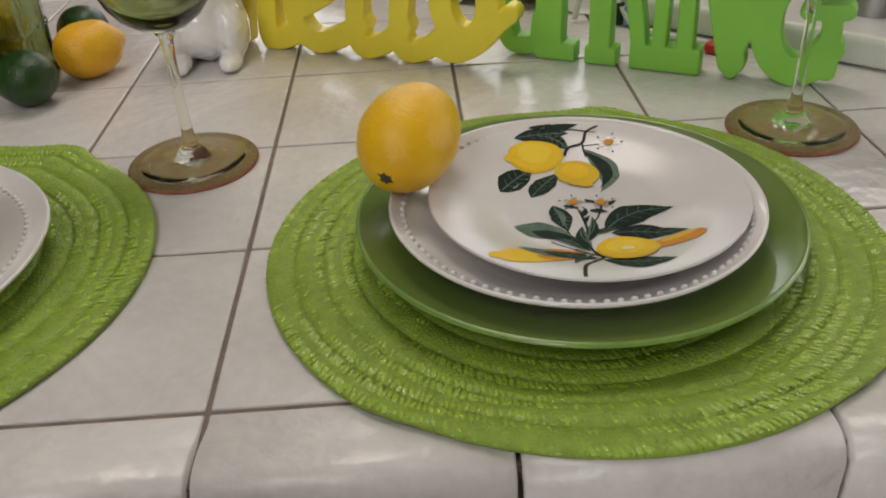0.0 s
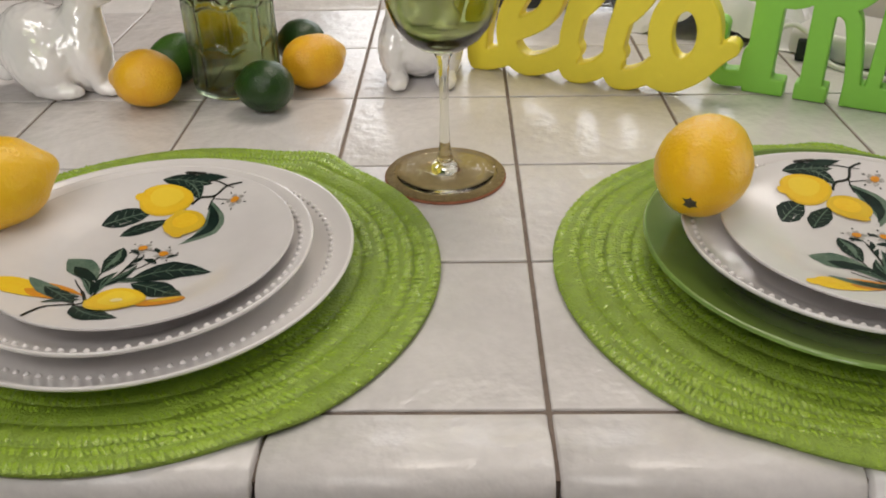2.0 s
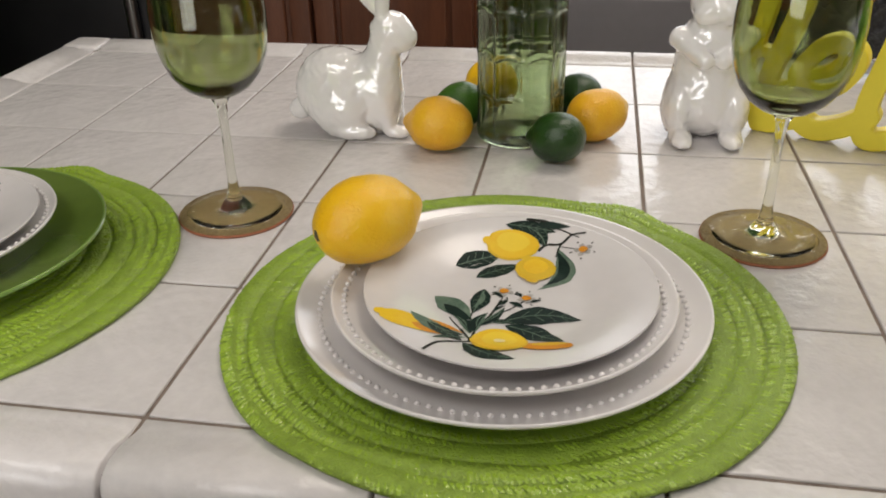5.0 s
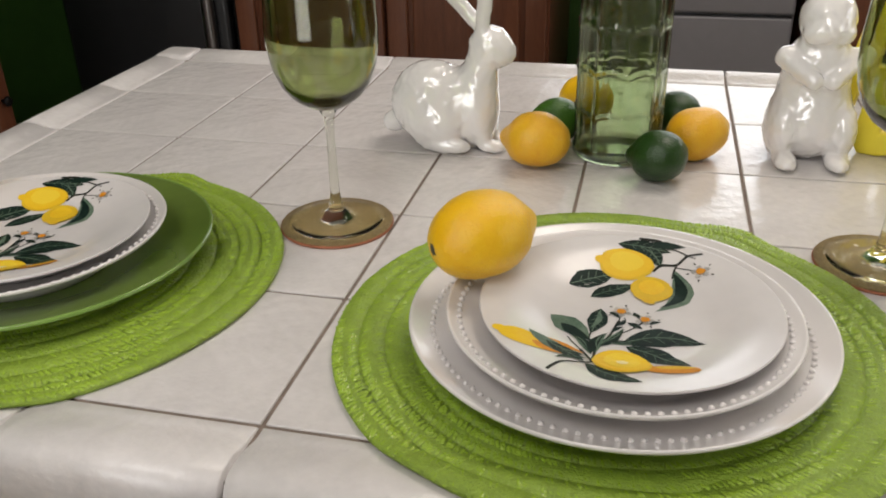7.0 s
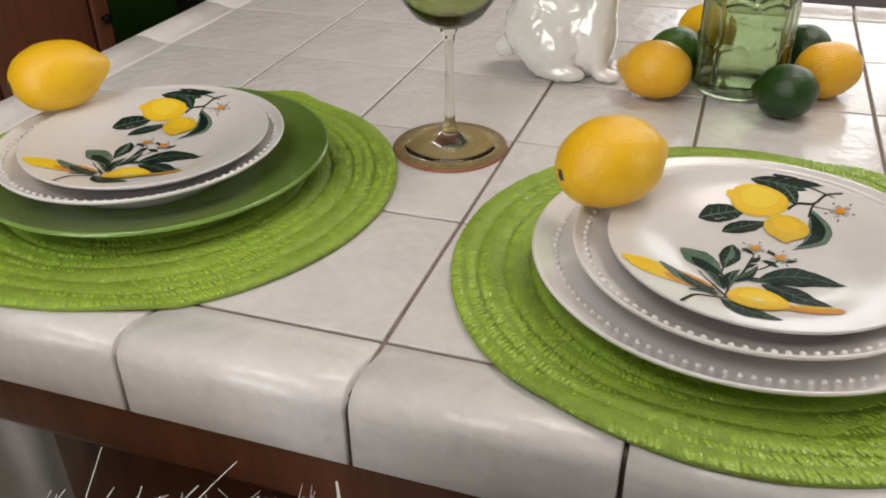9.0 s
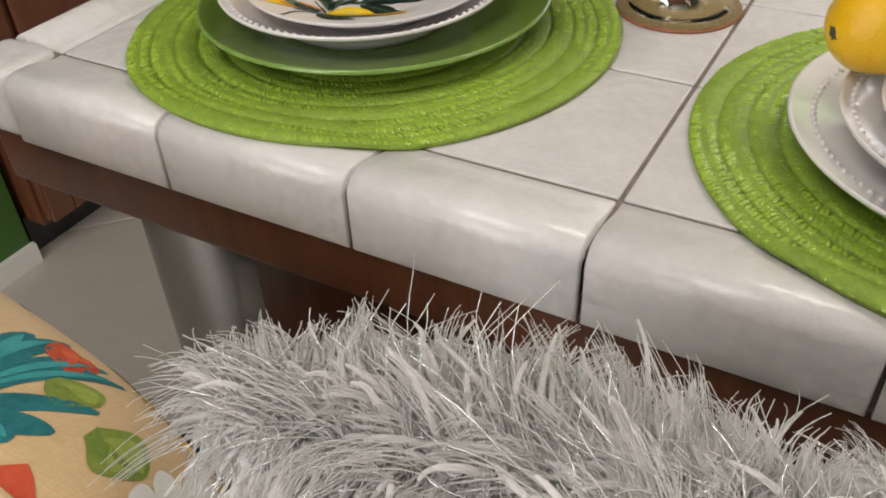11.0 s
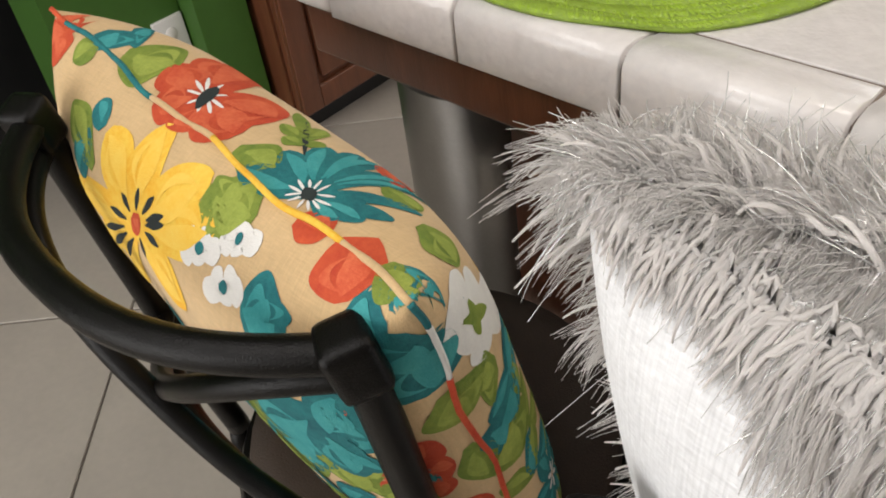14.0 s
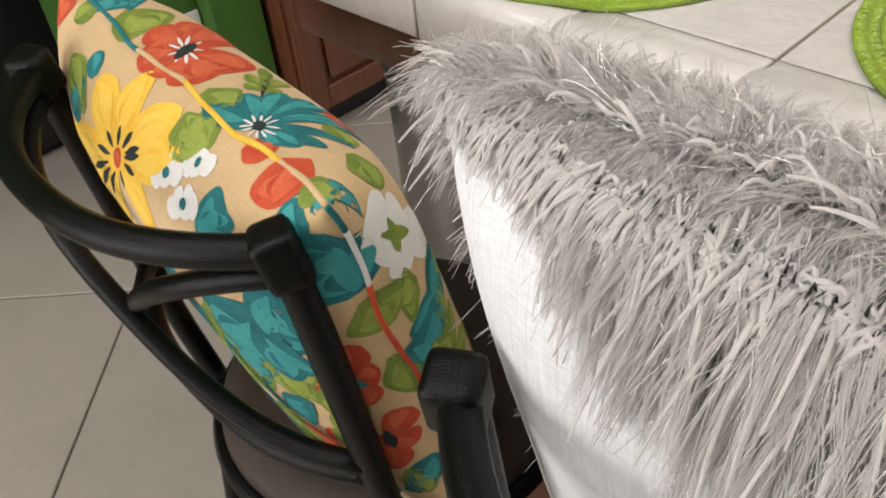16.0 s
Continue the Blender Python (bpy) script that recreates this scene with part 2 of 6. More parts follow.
def let_through(m, weight):
    """Part of the light passes through thin fibres and is scattered behind them."""
    nt = m.node_tree
    b = nt.nodes["Principled BSDF"]
    tr = nt.nodes.new("ShaderNodeBsdfTranslucent")
    mix = nt.nodes.new("ShaderNodeMixShader")
    mix.inputs[0].default_value = weight
    src = b.inputs["Base Color"].links[0].from_socket
    nt.links.new(src, tr.inputs["Color"])
    nt.links.new(b.outputs[0], mix.inputs[1])
    nt.links.new(tr.outputs[0], mix.inputs[2])
    nt.links.new(mix.outputs[0], nt.nodes["Material Output"].inputs["Surface"])


def woven(m, pitch, depth, slub):
    """Plain weave: crossing threads with uneven thickness, in relief and faintly in tone."""
    nt = m.node_tree
    b = nt.nodes["Principled BSDF"]
    co = nt.nodes.new("ShaderNodeTexCoord")
    total = None
    for stretch in ((1, 0.04, 0.04), (0.04, 0.7, 0.7)):
        mp, n = nt.nodes.new("ShaderNodeMapping"), nt.nodes.new("ShaderNodeTexNoise")
        mp.inputs["Scale"].default_value = tuple(s / pitch for s in stretch)
        n.inputs["Scale"].default_value, n.inputs["Detail"].default_value = 1.0, 1
        nt.links.new(co.outputs["Object"], mp.inputs["Vector"])
        nt.links.new(mp.outputs[0], n.inputs["Vector"])
        if total is None:
            total = n.outputs["Fac"]
        else:
            add = nt.nodes.new("ShaderNodeMath")
            nt.links.new(total, add.inputs[0])
            nt.links.new(n.outputs["Fac"], add.inputs[1])
            total = add.outputs[0]
    bp = nt.nodes.new("ShaderNodeBump")
    bp.inputs["Strength"].default_value, bp.inputs["Distance"].default_value = depth, 0.001
    nt.links.new(total, bp.inputs["Height"])
    nt.links.new(bp.outputs[0], b.inputs["Normal"])
    tone, hsv = nt.nodes.new("ShaderNodeMapRange"), nt.nodes.new("ShaderNodeHueSaturation")
    tone.inputs["From Min"].default_value, tone.inputs["From Max"].default_value = 0.6, 1.4
    tone.inputs["To Min"].default_value, tone.inputs["To Max"].default_value = 1 - slub, 1 + slub
    nt.links.new(total, tone.inputs["Value"])
    nt.links.new(tone.outputs[0], hsv.inputs["Value"])
    nt.links.new(b.inputs["Base Color"].links[0].from_socket, hsv.inputs["Color"])
    nt.links.new(hsv.outputs[0], b.inputs["Base Color"])


woven(M_LINEN, 0.0011, 0.5, 0.14)
woven(M_FABRIC, 0.0007, 0.35, 0.10)
let_through(M_YARN, 0.65)
let_through(M_TINSEL, 0.3)

# ---- building helpers ----


def finish(bm, name, mat, smooth=True, parent=None, label=""):
    me = bpy.data.meshes.new(name)
    bm.to_mesh(me)
    bm.free()
    me.materials.append(mat)
    if smooth:
        me.polygons.foreach_set("use_smooth", [True] * len(me.polygons))
    ob = new(name, me)
    if parent:
        ob.parent = parent
    if label:
        ob["label"] = label
    return ob


def part(name, bm, mat, parent, label="", smooth=True):
    return finish(bm, name, mat, smooth, parent, label)


def raw(name, verts, faces, mat, smooth=True, parent=None, label=""):
    me = bpy.data.meshes.new(name)
    me.from_pydata([tuple(v) for v in verts], [], [tuple(int(i) for i in f) for f in faces])
    me.materials.append(mat)
    me.validate()
    if smooth:
        me.polygons.foreach_set("use_smooth", [True] * len(me.polygons))
    ob = new(name, me)
    if parent:
        ob.parent = parent
    if label:
        ob["label"] = label
    return ob


def thing(name, m, label, category, group="", kind=""):
    ob = new(name)
    ob.empty_display_size = 0.02
    ob.matrix_world = m
    return tagged(ob, label, category, group, kind)


def box(sx, sy, sz, cx=0, cy=0, cz=0, bevel=0.0, segs=2):
    bm = bmesh.new()
    bmesh.ops.create_cube(bm, size=1, matrix=Matrix.Translation((cx, cy, cz)) @ Matrix.Diagonal((sx, sy, sz, 1)))
    if bevel:
        bmesh.ops.bevel(bm, geom=bm.edges[:], offset=bevel, segments=segs, profile=0.7, affect="EDGES")
    return bm


def lathe(profile, n=64, close=False):
    """Turns a profile of (radius, height) about z; radius 0 gives a pole."""
    bm = bmesh.new()
    rings = []
    for r, z in profile:
        if r < 1e-6:
            rings.append([bm.verts.new((0, 0, z))])
        else:
            rings.append([bm.verts.new((r * math.cos(2 * math.pi * k / n), r * math.sin(2 * math.pi * k / n), z)) for k in range(n)])
    pairs = list(zip(rings, rings[1:])) + ([(rings[-1], rings[0])] if close else [])
    for a, b in pairs:
        for k in range(n):
            q = [a[k % len(a)], a[(k + 1) % len(a)], b[(k + 1) % len(b)], b[k % len(b)]]
            q = list(dict.fromkeys(q))
            if len(q) > 2:
                bm.faces.new(q)
    bmesh.ops.recalc_face_normals(bm, faces=bm.faces[:])
    return bm


def smooth_line(points, per=6):
    """Catmull-Rom through the points."""
    p = [Vector(points[0])] + [Vector(q) for q in points] + [Vector(points[-1])]
    out = []
    for i in range(1, len(p) - 2):
        for k in range(per):
            t = k / per
            a, b, c, d = p[i - 1], p[i], p[i + 1], p[i + 2]
            out.append(0.5 * (2 * b + (c - a) * t + (2 * a - 5 * b + 4 * c - d) * t * t + (3 * b - a - 3 * c + d) * t ** 3))
    out.append(p[-2])
    return out


def tube_data(points, radius, n=8, caps=True):
    """Vertices and faces of a tube along points; radius is a number or one for each point."""
    verts, faces = [], []
    up = Vector((0, 0, 1))
    for i, p in enumerate(points):
        d = (points[min(i + 1, len(points) - 1)] - points[max(i - 1, 0)]).normalized()
        side = d.cross(up)
        if side.length < 0.05:
            side = d.cross(Vector((0, 1, 0)))
        side.normalize()
        other = side.cross(d)
        r = radius if isinstance(radius, (int, float)) else radius[i]
        for k in range(n):
            a = 2 * math.pi * k / n
            verts.append(p + r * (math.cos(a) * side + math.sin(a) * other))
    m = len(points)
    for i in range(m - 1):
        for k in range(n):
            faces.append((i * n + k, i * n + (k + 1) % n, (i + 1) * n + (k + 1) % n, (i + 1) * n + k))
    if caps:
        faces += [tuple(range(n)), tuple(range((m - 1) * n, m * n))]
    return verts, faces


def tube(points, radius, n=10):
    verts, faces = tube_data(points, radius, n)
    bm = bmesh.new()
    vs = [bm.verts.new(v) for v in verts]
    for f in faces:
        bm.faces.new([vs[i] for i in f])
    bmesh.ops.recalc_face_normals(bm, faces=bm.faces[:])
    return bm


def net(field, lo, hi, step):
    """The zero surface of a field over x, y, z arrays (negative inside), as vertices and quads."""
    axes = [np.arange(a, b + step, step) for a, b in zip(lo, hi)]
    g = np.stack(np.meshgrid(*axes, indexing="ij"), -1)
    d = field(g[..., 0], g[..., 1], g[..., 2])
    inside = d < 0
    shape = np.array(d.shape) - 1
    total, count = np.zeros((*shape, 3)), np.zeros(shape)
    corner = lambda o: tuple(slice(o[k], o[k] + shape[k]) for k in range(3))
    offs = [(i, j, k) for i in (0, 1) for j in (0, 1) for k in (0, 1)]
    for o in offs:
        for ax in range(3):
            if o[ax]:
                continue
            q = list(o)
            q[ax] = 1
            a, b = d[corner(o)], d[corner(q)]
            cross = (a < 0) != (b < 0)
            t = np.where(cross, a / np.where(cross, a - b, 1), 0)
            pos = np.broadcast_to(np.array(o, float), (*shape, 3)).copy()
            pos[..., ax] += t
            total += pos * cross[..., None]
            count += cross
    live = count > 0
    ids = np.full(shape, -1)
    ids[live] = np.arange(live.sum())
    cells = np.argwhere(live)
    verts = np.array([a[0] for a in axes]) + (cells + total[live] / count[live][:, None]) * step
    quads = []
    for ax in range(3):
        o, q = [slice(None)] * 3, [slice(None)] * 3
        o[ax], q[ax] = slice(0, -1), slice(1, None)
        change = inside[tuple(o)] != inside[tuple(q)]
        for i, j, k in np.argwhere(change):
            c = [i, j, k]
            b1, b2 = (ax + 1) % 3, (ax + 2) % 3
            if c[b1] == 0 or c[b2] == 0 or c[b1] >= shape[b1] or c[b2] >= shape[b2]:
                continue
            ring = []
            for u, v in ((0, 0), (1, 0), (1, 1), (0, 1)):
                e = list(c)
                e[b1] -= 1 - u
                e[b2] -= 1 - v
                ring.append(ids[tuple(e)])
            if min(ring) < 0:
                continue
            quads.append(ring if inside[i, j, k] else ring[::-1])
    return verts, quads


# ---- the room ----
TOP, P = 0.92, 0.155


def slab(name, x0, x1, y0, y1, z0, z1, mat, label, category, kind="structure"):
    ob = finish(box(x1 - x0, y1 - y0, z1 - z0, (x0 + x1) / 2, (y0 + y1) / 2, (z0 + z1) / 2), name, mat, False)
    return tagged(ob, label, category, kind=kind)


floor = slab("floor", -3.4, 2.4, -2.8, 2.9, -0.12, -0.004, M_FLOOR_GROUT, "dark grout bed under beige floor tiles", "floor")
slab("wall_west", -2.15, -2.0, 0.06, 0.34, 0, 2.5, M_GREEN_WALL, "dark green painted wall with a white outlet", "wall")
slab("wall_pier", -2.15, -1.94, 0.343, 0.47, 0, 2.5, M_GREEN_WALL, "dark green painted end of the wall", "wall")
slab("wall_alcove", -3.4, -3.25, -2.8, 2.9, 0, 2.5, M_GREEN_WALL, "dark green painted wall beyond the kitchen", "wall")
for name, x0, x1, z0, z1 in (("wall_north_a", -3.25, -0.55, 0, 2.5), ("wall_north_b", 1.25, 2.4, 0, 2.5), ("wall_north_low", -0.55, 1.25, 0, 1.25), ("wall_north_high", -0.55, 1.25, 2.08, 2.5)):
    slab(name, x0, x1, 2.62, 2.75, z0, z1, M_GREEN_WALL, "dark green painted kitchen back wall", "wall")
slab("wall_east_low", 2.2, 2.33, -2.8, 2.62, 0, 0.95, M_WALL, "beige painted wall below the window", "wall")
slab("wall_east_high", 2.2, 2.33, -2.8, 2.62, 2.05, 2.5, M_WALL, "beige painted wall above the window", "wall")
slab("wall_east_a", 2.2, 2.33, -2.8, -0.25, 0.95, 2.05, M_WALL, "beige painted wall beside the window", "wall")
slab("wall_east_b", 2.2, 2.33, 1.05, 2.62, 0.95, 2.05, M_WALL, "beige painted wall beside the window", "wall")
slab("wall_south_a", -3.25, -1.95, -2.75, -2.62, 0, 2.5, M_WALL, "beige painted wall beside the patio door", "wall")
slab("wall_south_b", -0.45, 2.2, -2.75, -2.62, 0, 2.5, M_WALL, "beige painted wall beside the patio door", "wall")
slab("wall_south_high", -1.95, -0.45, -2.75, -2.62, 2.2, 2.5, M_WALL, "beige painted wall above the patio door", "wall")
slab("ceiling", -3.4, 2.4, -2.8, 2.9, 2.5, 2.6, M_CEILING, "off-white painted ceiling", "ceiling")
slab("baseboard", -1.94, -1.925, 0.335, 0.475, 0, 0.05, M_WHITE_TRIM, "white baseboard at the green wall end", "baseboard")
slab("baseboard", -2.0, -1.985, 0.06, 0.33, 0, 0.05, M_WHITE_TRIM, "white baseboard along the green wall", "baseboard")

# outlet on the green wall
outlet = thing("wall_outlet", pose(-2.0, 0.30, 0.37), "white plastic wall outlet on green wall", "outlet")
part("cover_plate", box(0.008, 0.075, 0.12, 0.004, 0, 0, 0.002), M_WHITE_PLASTIC, outlet)
for dz in (-0.022, 0.022):
    part("socket", lathe([(0, 0.003), (0.014, 0.003), (0.016, 0.0)], 16), M_WHITE_TRIM, outlet).matrix_basis = pose(0.008, 0, dz, 0, 90, 0)


def panel_door(parent, w, h, m, mat=M_CABINET, knob=True):
    """A raised-panel cabinet door: frame, panel and knob; faces -y in its own frame."""
    d = part("door", box(w, 0.02, h, 0, 0, 0, 0.003), mat, parent)
    d.matrix_basis = m
    s = 0.06
    for name, sx, sz, x, z in (("stile", s, h, -w / 2 + s / 2, 0), ("stile", s, h, w / 2 - s / 2, 0), ("rail", w - 2 * s, s, 0, h / 2 - s / 2), ("rail", w - 2 * s, s, 0, -h / 2 + s / 2)):
        part(name, box(sx - 0.001, 0.014, sz - 0.001, x, -0.0172, z, 0.004), mat, d)
    part("raised_panel", box(w - 2 * s - 0.03, 0.016, h - 2 * s - 0.03, 0, -0.016, 0, 0.007), mat, d)
    if knob:
        part("knob", lathe([(0, 0.024), (0.012, 0.022), (0.014, 0.016), (0.006, 0.01), (0.006, 0)], 16), M_BLACK_METAL, d, "black knob").matrix_basis = pose(w / 2 - 0.03, -0.023, 0.1, 90, 0, 0)
    return d


def cabinet(name, m, w, depth, h, doors, label, kick=0.1, mat=M_CABINET):
    """A cabinet standing on the floor, front at y = 0 facing -y, body towards +y."""
    c = thing(name, m, label, "cabinet", "kitchen cabinets")
    part("body", box(w, depth, h - kick, 0, depth / 2 + 0.011, kick + (h - kick) / 2), mat, c, "", False)
    part("toe_kick", box(w, depth - 0.07, kick, 0, depth / 2 + 0.05, kick / 2), M_BLACK, c, "dark recessed toe kick", False)
    cw = w / doors
    for k in range(doors):
        panel_door(c, cw - 0.012, h - kick - 0.03, pose(-w / 2 + cw * (k + 0.5), 0, kick + (h - kick) / 2))
    return c


# cabinets along the west side and the back wall
cabinet("base_cabinet", pose(-1.88, 0.98, 0, 0, 0, 90), 0.98, 0.58, 0.90, 2, "reddish brown wooden cabinet with raised panel doors")
cabinet("pantry_cabinet", pose(-1.0, 2.02, 0), 0.93, 0.55, 2.1, 2, "tall reddish brown wooden pantry with raised panel doors")
fridge = thing("refrigerator", pose(-1.765, 2.02, 0), "black refrigerator with a tall door against back wall", "refrigerator")
part("body", box(0.56, 0.58, 1.72, 0, 0.32, 0.88, 0.01), M_BLACK, fridge)
part("door", box(0.555, 0.045, 1.1, 0, 0.0, 0.62, 0.012), M_BLACK, fridge)
part("door", box(0.555, 0.045, 0.52, 0, 0.0, 1.46, 0.012), M_BLACK, fridge)
part("handle", box(0.03, 0.03, 0.6, 0.23, -0.05, 0.8, 0.01), M_STEEL, fridge, "steel handle")
dish = thing("dishwasher", pose(-0.14, 2.02, 0), "grey enamelled dishwasher front beneath the back counter", "dishwasher")
part("body", box(0.48, 0.55, 0.80, 0, 0.31, 0.5), M_GREY_PANEL, dish, "", False)
part("door", box(0.47, 0.03, 0.62, 0, 0.015, 0.43, 0.008), M_GREY_PANEL, dish)
part("control_panel", box(0.47, 0.035, 0.13, 0, 0.012, 0.815, 0.008), M_GREY_PANEL, dish)
part("base", box(0.47, 0.5, 0.1, 0, 0.3, 0.05), M_BLACK, dish, "", False)
cabinet("base_cabinet", pose(0.62, 2.02, 0), 1.0, 0.55, 0.90, 2, "dark brown wooden base cabinet by the back wall", mat=M_BROWN)
back_top = finish(box(1.56, 0.62, 0.04, 0.37, 2.31, 0.925, 0.008), "back_worktop", M_BLACK)
tagged(back_top, "dark worktop over the back cabinets", "worktop")

# a dark storage box with folded cloth by the green wall
crate = thing("media_cabinet", pose(-2.70, -0.30, 0), "low black cabinet in the next room", "cabinet")
part("body", box(0.48, 1.30, 0.66, 0, 0, 0.36, 0.012), M_BLACK, crate)
part("top", box(0.52, 1.34, 0.03, 0, 0, 0.7055, 0.008), M_BLACK, crate)
part("plinth", box(0.42, 1.24, 0.03, 0, 0, 0.015), M_BLACK, crate, "", False)
for dy in (-0.325, 0.325):
    part("door", box(0.02, 0.62, 0.60, 0.2505, dy, 0.36, 0.006), M_BLACK, crate)

# ---- the tiled island ----
X0, X1, YB = -6 * P, 8 * P, 5 * P
island = thing("kitchen_island", pose(0, 0, 0), "dark brown wooden island base below tiled top", "kitchen island")
part("body", box(1.98, 0.66, 0.77, 0.19, 0.36, 0.435), M_BROWN, island, "", False)
part("toe_kick", box(1.9, 0.58, 0.05, 0.19, 0.36, 0.025), M_BLACK, island, "", False)
part("apron", box(2.20, 0.02, 0.05, 0.12, -0.038, 0.8425, 0.003), M_BROWN, island, "brown wooden trim under the tiles")
part("apron", box(2.20, 0.02, 0.05, 0.12, 0.81, 0.8425, 0.003), M_BROWN, island, "brown wooden trim under the tiles")
part("apron", box(0.02, 0.82, 0.05, -0.975, 0.386, 0.8425, 0.003), M_BROWN, island, "brown wooden trim under the tiles")
part("apron", box(0.02, 0.82, 0.05, 1.215, 0.386, 0.8425, 0.003), M_BROWN, island, "brown wooden trim under the tiles")
part("underside", box(2.17, 0.82, 0.04, 0.12, 0.386, 0.8425), M_BROWN, island, "", False)

countertop = thing("tiled_countertop", pose(0, 0, 0), "white glazed tile countertop with brown grout joints", "countertop")
part("grout_bed", box(X1 - X0 + 0.10, YB + 0.10, 0.051, (X0 + X1) / 2, YB / 2, TOP - 0.0017 - 0.0255), M_GROUT, countertop, "brown recessed grout", False)


def trash_can():
    c = thing("trash_can", pose(-1.016, 0.243, 0), "slim brushed steel trash can with black lid", "trash can")
    part("body", lathe([(0, 0.02), (0.118, 0.02), (0.125, 0.03), (0.125, 0.67), (0.122, 0.68), (0, 0.68)], 48), M_STEEL, c)
    part("base_ring", lathe([(0, 0), (0.128, 0), (0.130, 0.02), (0.126, 0.032), (0, 0.032)], 48), M_BLACK, c)
    part("lid", lathe([(0, 0.725), (0.10, 0.72), (0.128, 0.705), (0.131, 0.67), (0.126, 0.67), (0.12, 0.675), (0, 0.675)], 48), M_BLACK, c, "black plastic lid")
    part("pedal", box(0.06, 0.05, 0.012, 0, -0.145, 0.016, 0.004), M_BLACK, c)


trash_can()

# ---- place settings ----
LIP = 0.006


def lip(o):
    """Height of the edge tiles' raised lip, o metres outwards from the flat tiles."""
    q = min(max((o - 0.006) / 0.032, 0), 1)
    return LIP * q * q * (3 - 2 * q)


def placemat_meshes():
    """Round mat of braided straw: bands with grooves, and slanted stitches on each band."""
    def edge(a, r):
        # the end of the braid makes a small bulge in the outline
        return r * (1 + 0.068 * math.exp(-((a - 1.1) / 0.13) ** 2) * max(0, (r - 0.12) / 0.08))
    n, verts, faces = 160, [], []
    prof = []
    band = 0.0185
    R = 0.198
    r = R
    while r > 0.02:
        prof += [(r, 0.0022), (r - 0.0012, 0.0042), (r - band * 0.5, 0.0050), (r - band + 0.0012, 0.0042)]
        r -= band
    prof = [(R - 0.001, 0.0)] + prof + [(0.005, 0.003)]
    for r, z in prof:
        for i in range(n):
            a = 2 * math.pi * i / n
            e = edge(a if a < math.pi else a - 2 * math.pi, r)
            verts.append((e * math.cos(a), e * math.sin(a), z + 0.0006 * math.sin(5 * a + r * 60)))
    for j in range(len(prof) - 1):
        for i in range(n):
            faces.append((j * n + i, j * n + (i + 1) % n, (j + 1) * n + (i + 1) % n, (j + 1) * n + i))
    faces.append(tuple(range((len(prof) - 1) * n, len(prof) * n)))
    faces.append(tuple(range(n))[::-1])
    sv, sf = [], []
    rnd = random.Random(5)
    rows = 2
    r = R
    while r > 0.09:
        for row in range(rows):
            w = band / rows
            rc = r - w * (row + 0.5)
            count = int(2 * math.pi * rc / 0.0036)
            for i in range(count):
                a = 2 * math.pi * (i + rnd.uniform(-0.2, 0.2)) / count
                lean = 0.45 + rnd.uniform(-0.35, 0.35)
                hl, hw, hh = w * rnd.uniform(0.44, 0.56), rnd.uniform(0.0011, 0.0017), rnd.uniform(0.0003, 0.0009)
                aa = a if a < math.pi else a - 2 * math.pi
                rr = edge(aa, rc)
                c = Vector((rr * math.cos(a), rr * math.sin(a), 0.0046 + rnd.uniform(-0.0004, 0.0003)))
                out, along = Vector((math.cos(a), math.sin(a), 0)), Vector((-math.sin(a), math.cos(a), 0))
                d = (out + lean * along).normalized()
                s = Vector((-d.y, d.x, 0))
                b = len(sv)
                for t, h in ((-1, -0.0010), (-0.5, hh * 0.8), (0.5, hh), (1, -0.0010)):
                    wd = hw * (1.0 if abs(t) < 1 else 0.75)
                    sv += [c + d * hl * t - s * wd + Vector((0, 0, h * 0.4 - 0.0004)), c + d * hl * t + Vector((0, 0, h)), c + d * hl * t + s * wd + Vector((0, 0, h * 0.4 - 0.0004))]
                for q in range(3):
                    for m in range(2):
                        sf.append((b + q * 3 + m, b + q * 3 + m + 1, b + q * 3 + m + 4, b + q * 3 + m + 3))
        r -= band
    return verts, faces, sv, sf


def placemat(x, y, turn):
    m = thing("placemat", pose(x, y, TOP + 0.0005, 0, 0, turn), "round lime green braided straw placemat on tiles", "placemat", "placemats")
    verts, faces, sv, sf = placemat_meshes()
    sa, ca = math.sin(radians(turn)), math.cos(radians(turn))
    verts, sv = ([(v[0], v[1], v[2] + lip(0.004 - y - v[0] * sa - v[1] * ca)) for v in vs] for vs in (verts, sv))
    raw("braid_base", verts, faces, M_MAT_BASE, True, m)
    tagged(raw("straw_stitches", sv, sf, M_STRAW, True, m), "glossy lime straw weave", kind="stuff")
    return m


placemat(-0.2604, 0.1415, 0)
placemat(0.2135, 0.1375, 10)
placemat(-0.7265, 0.1475, 21)


def beads(parent, radius, z, count, size, mat):
    bm = bmesh.new()
    for k in range(count):
        a = 2 * math.pi * k / count
        bmesh.ops.create_icosphere(bm, subdivisions=1, radius=size, matrix=Matrix.Translation((radius * math.cos(a), radius * math.sin(a), z)))
    tagged(part("beading", bm, mat, parent, "row of raised beads"), kind="stuff")


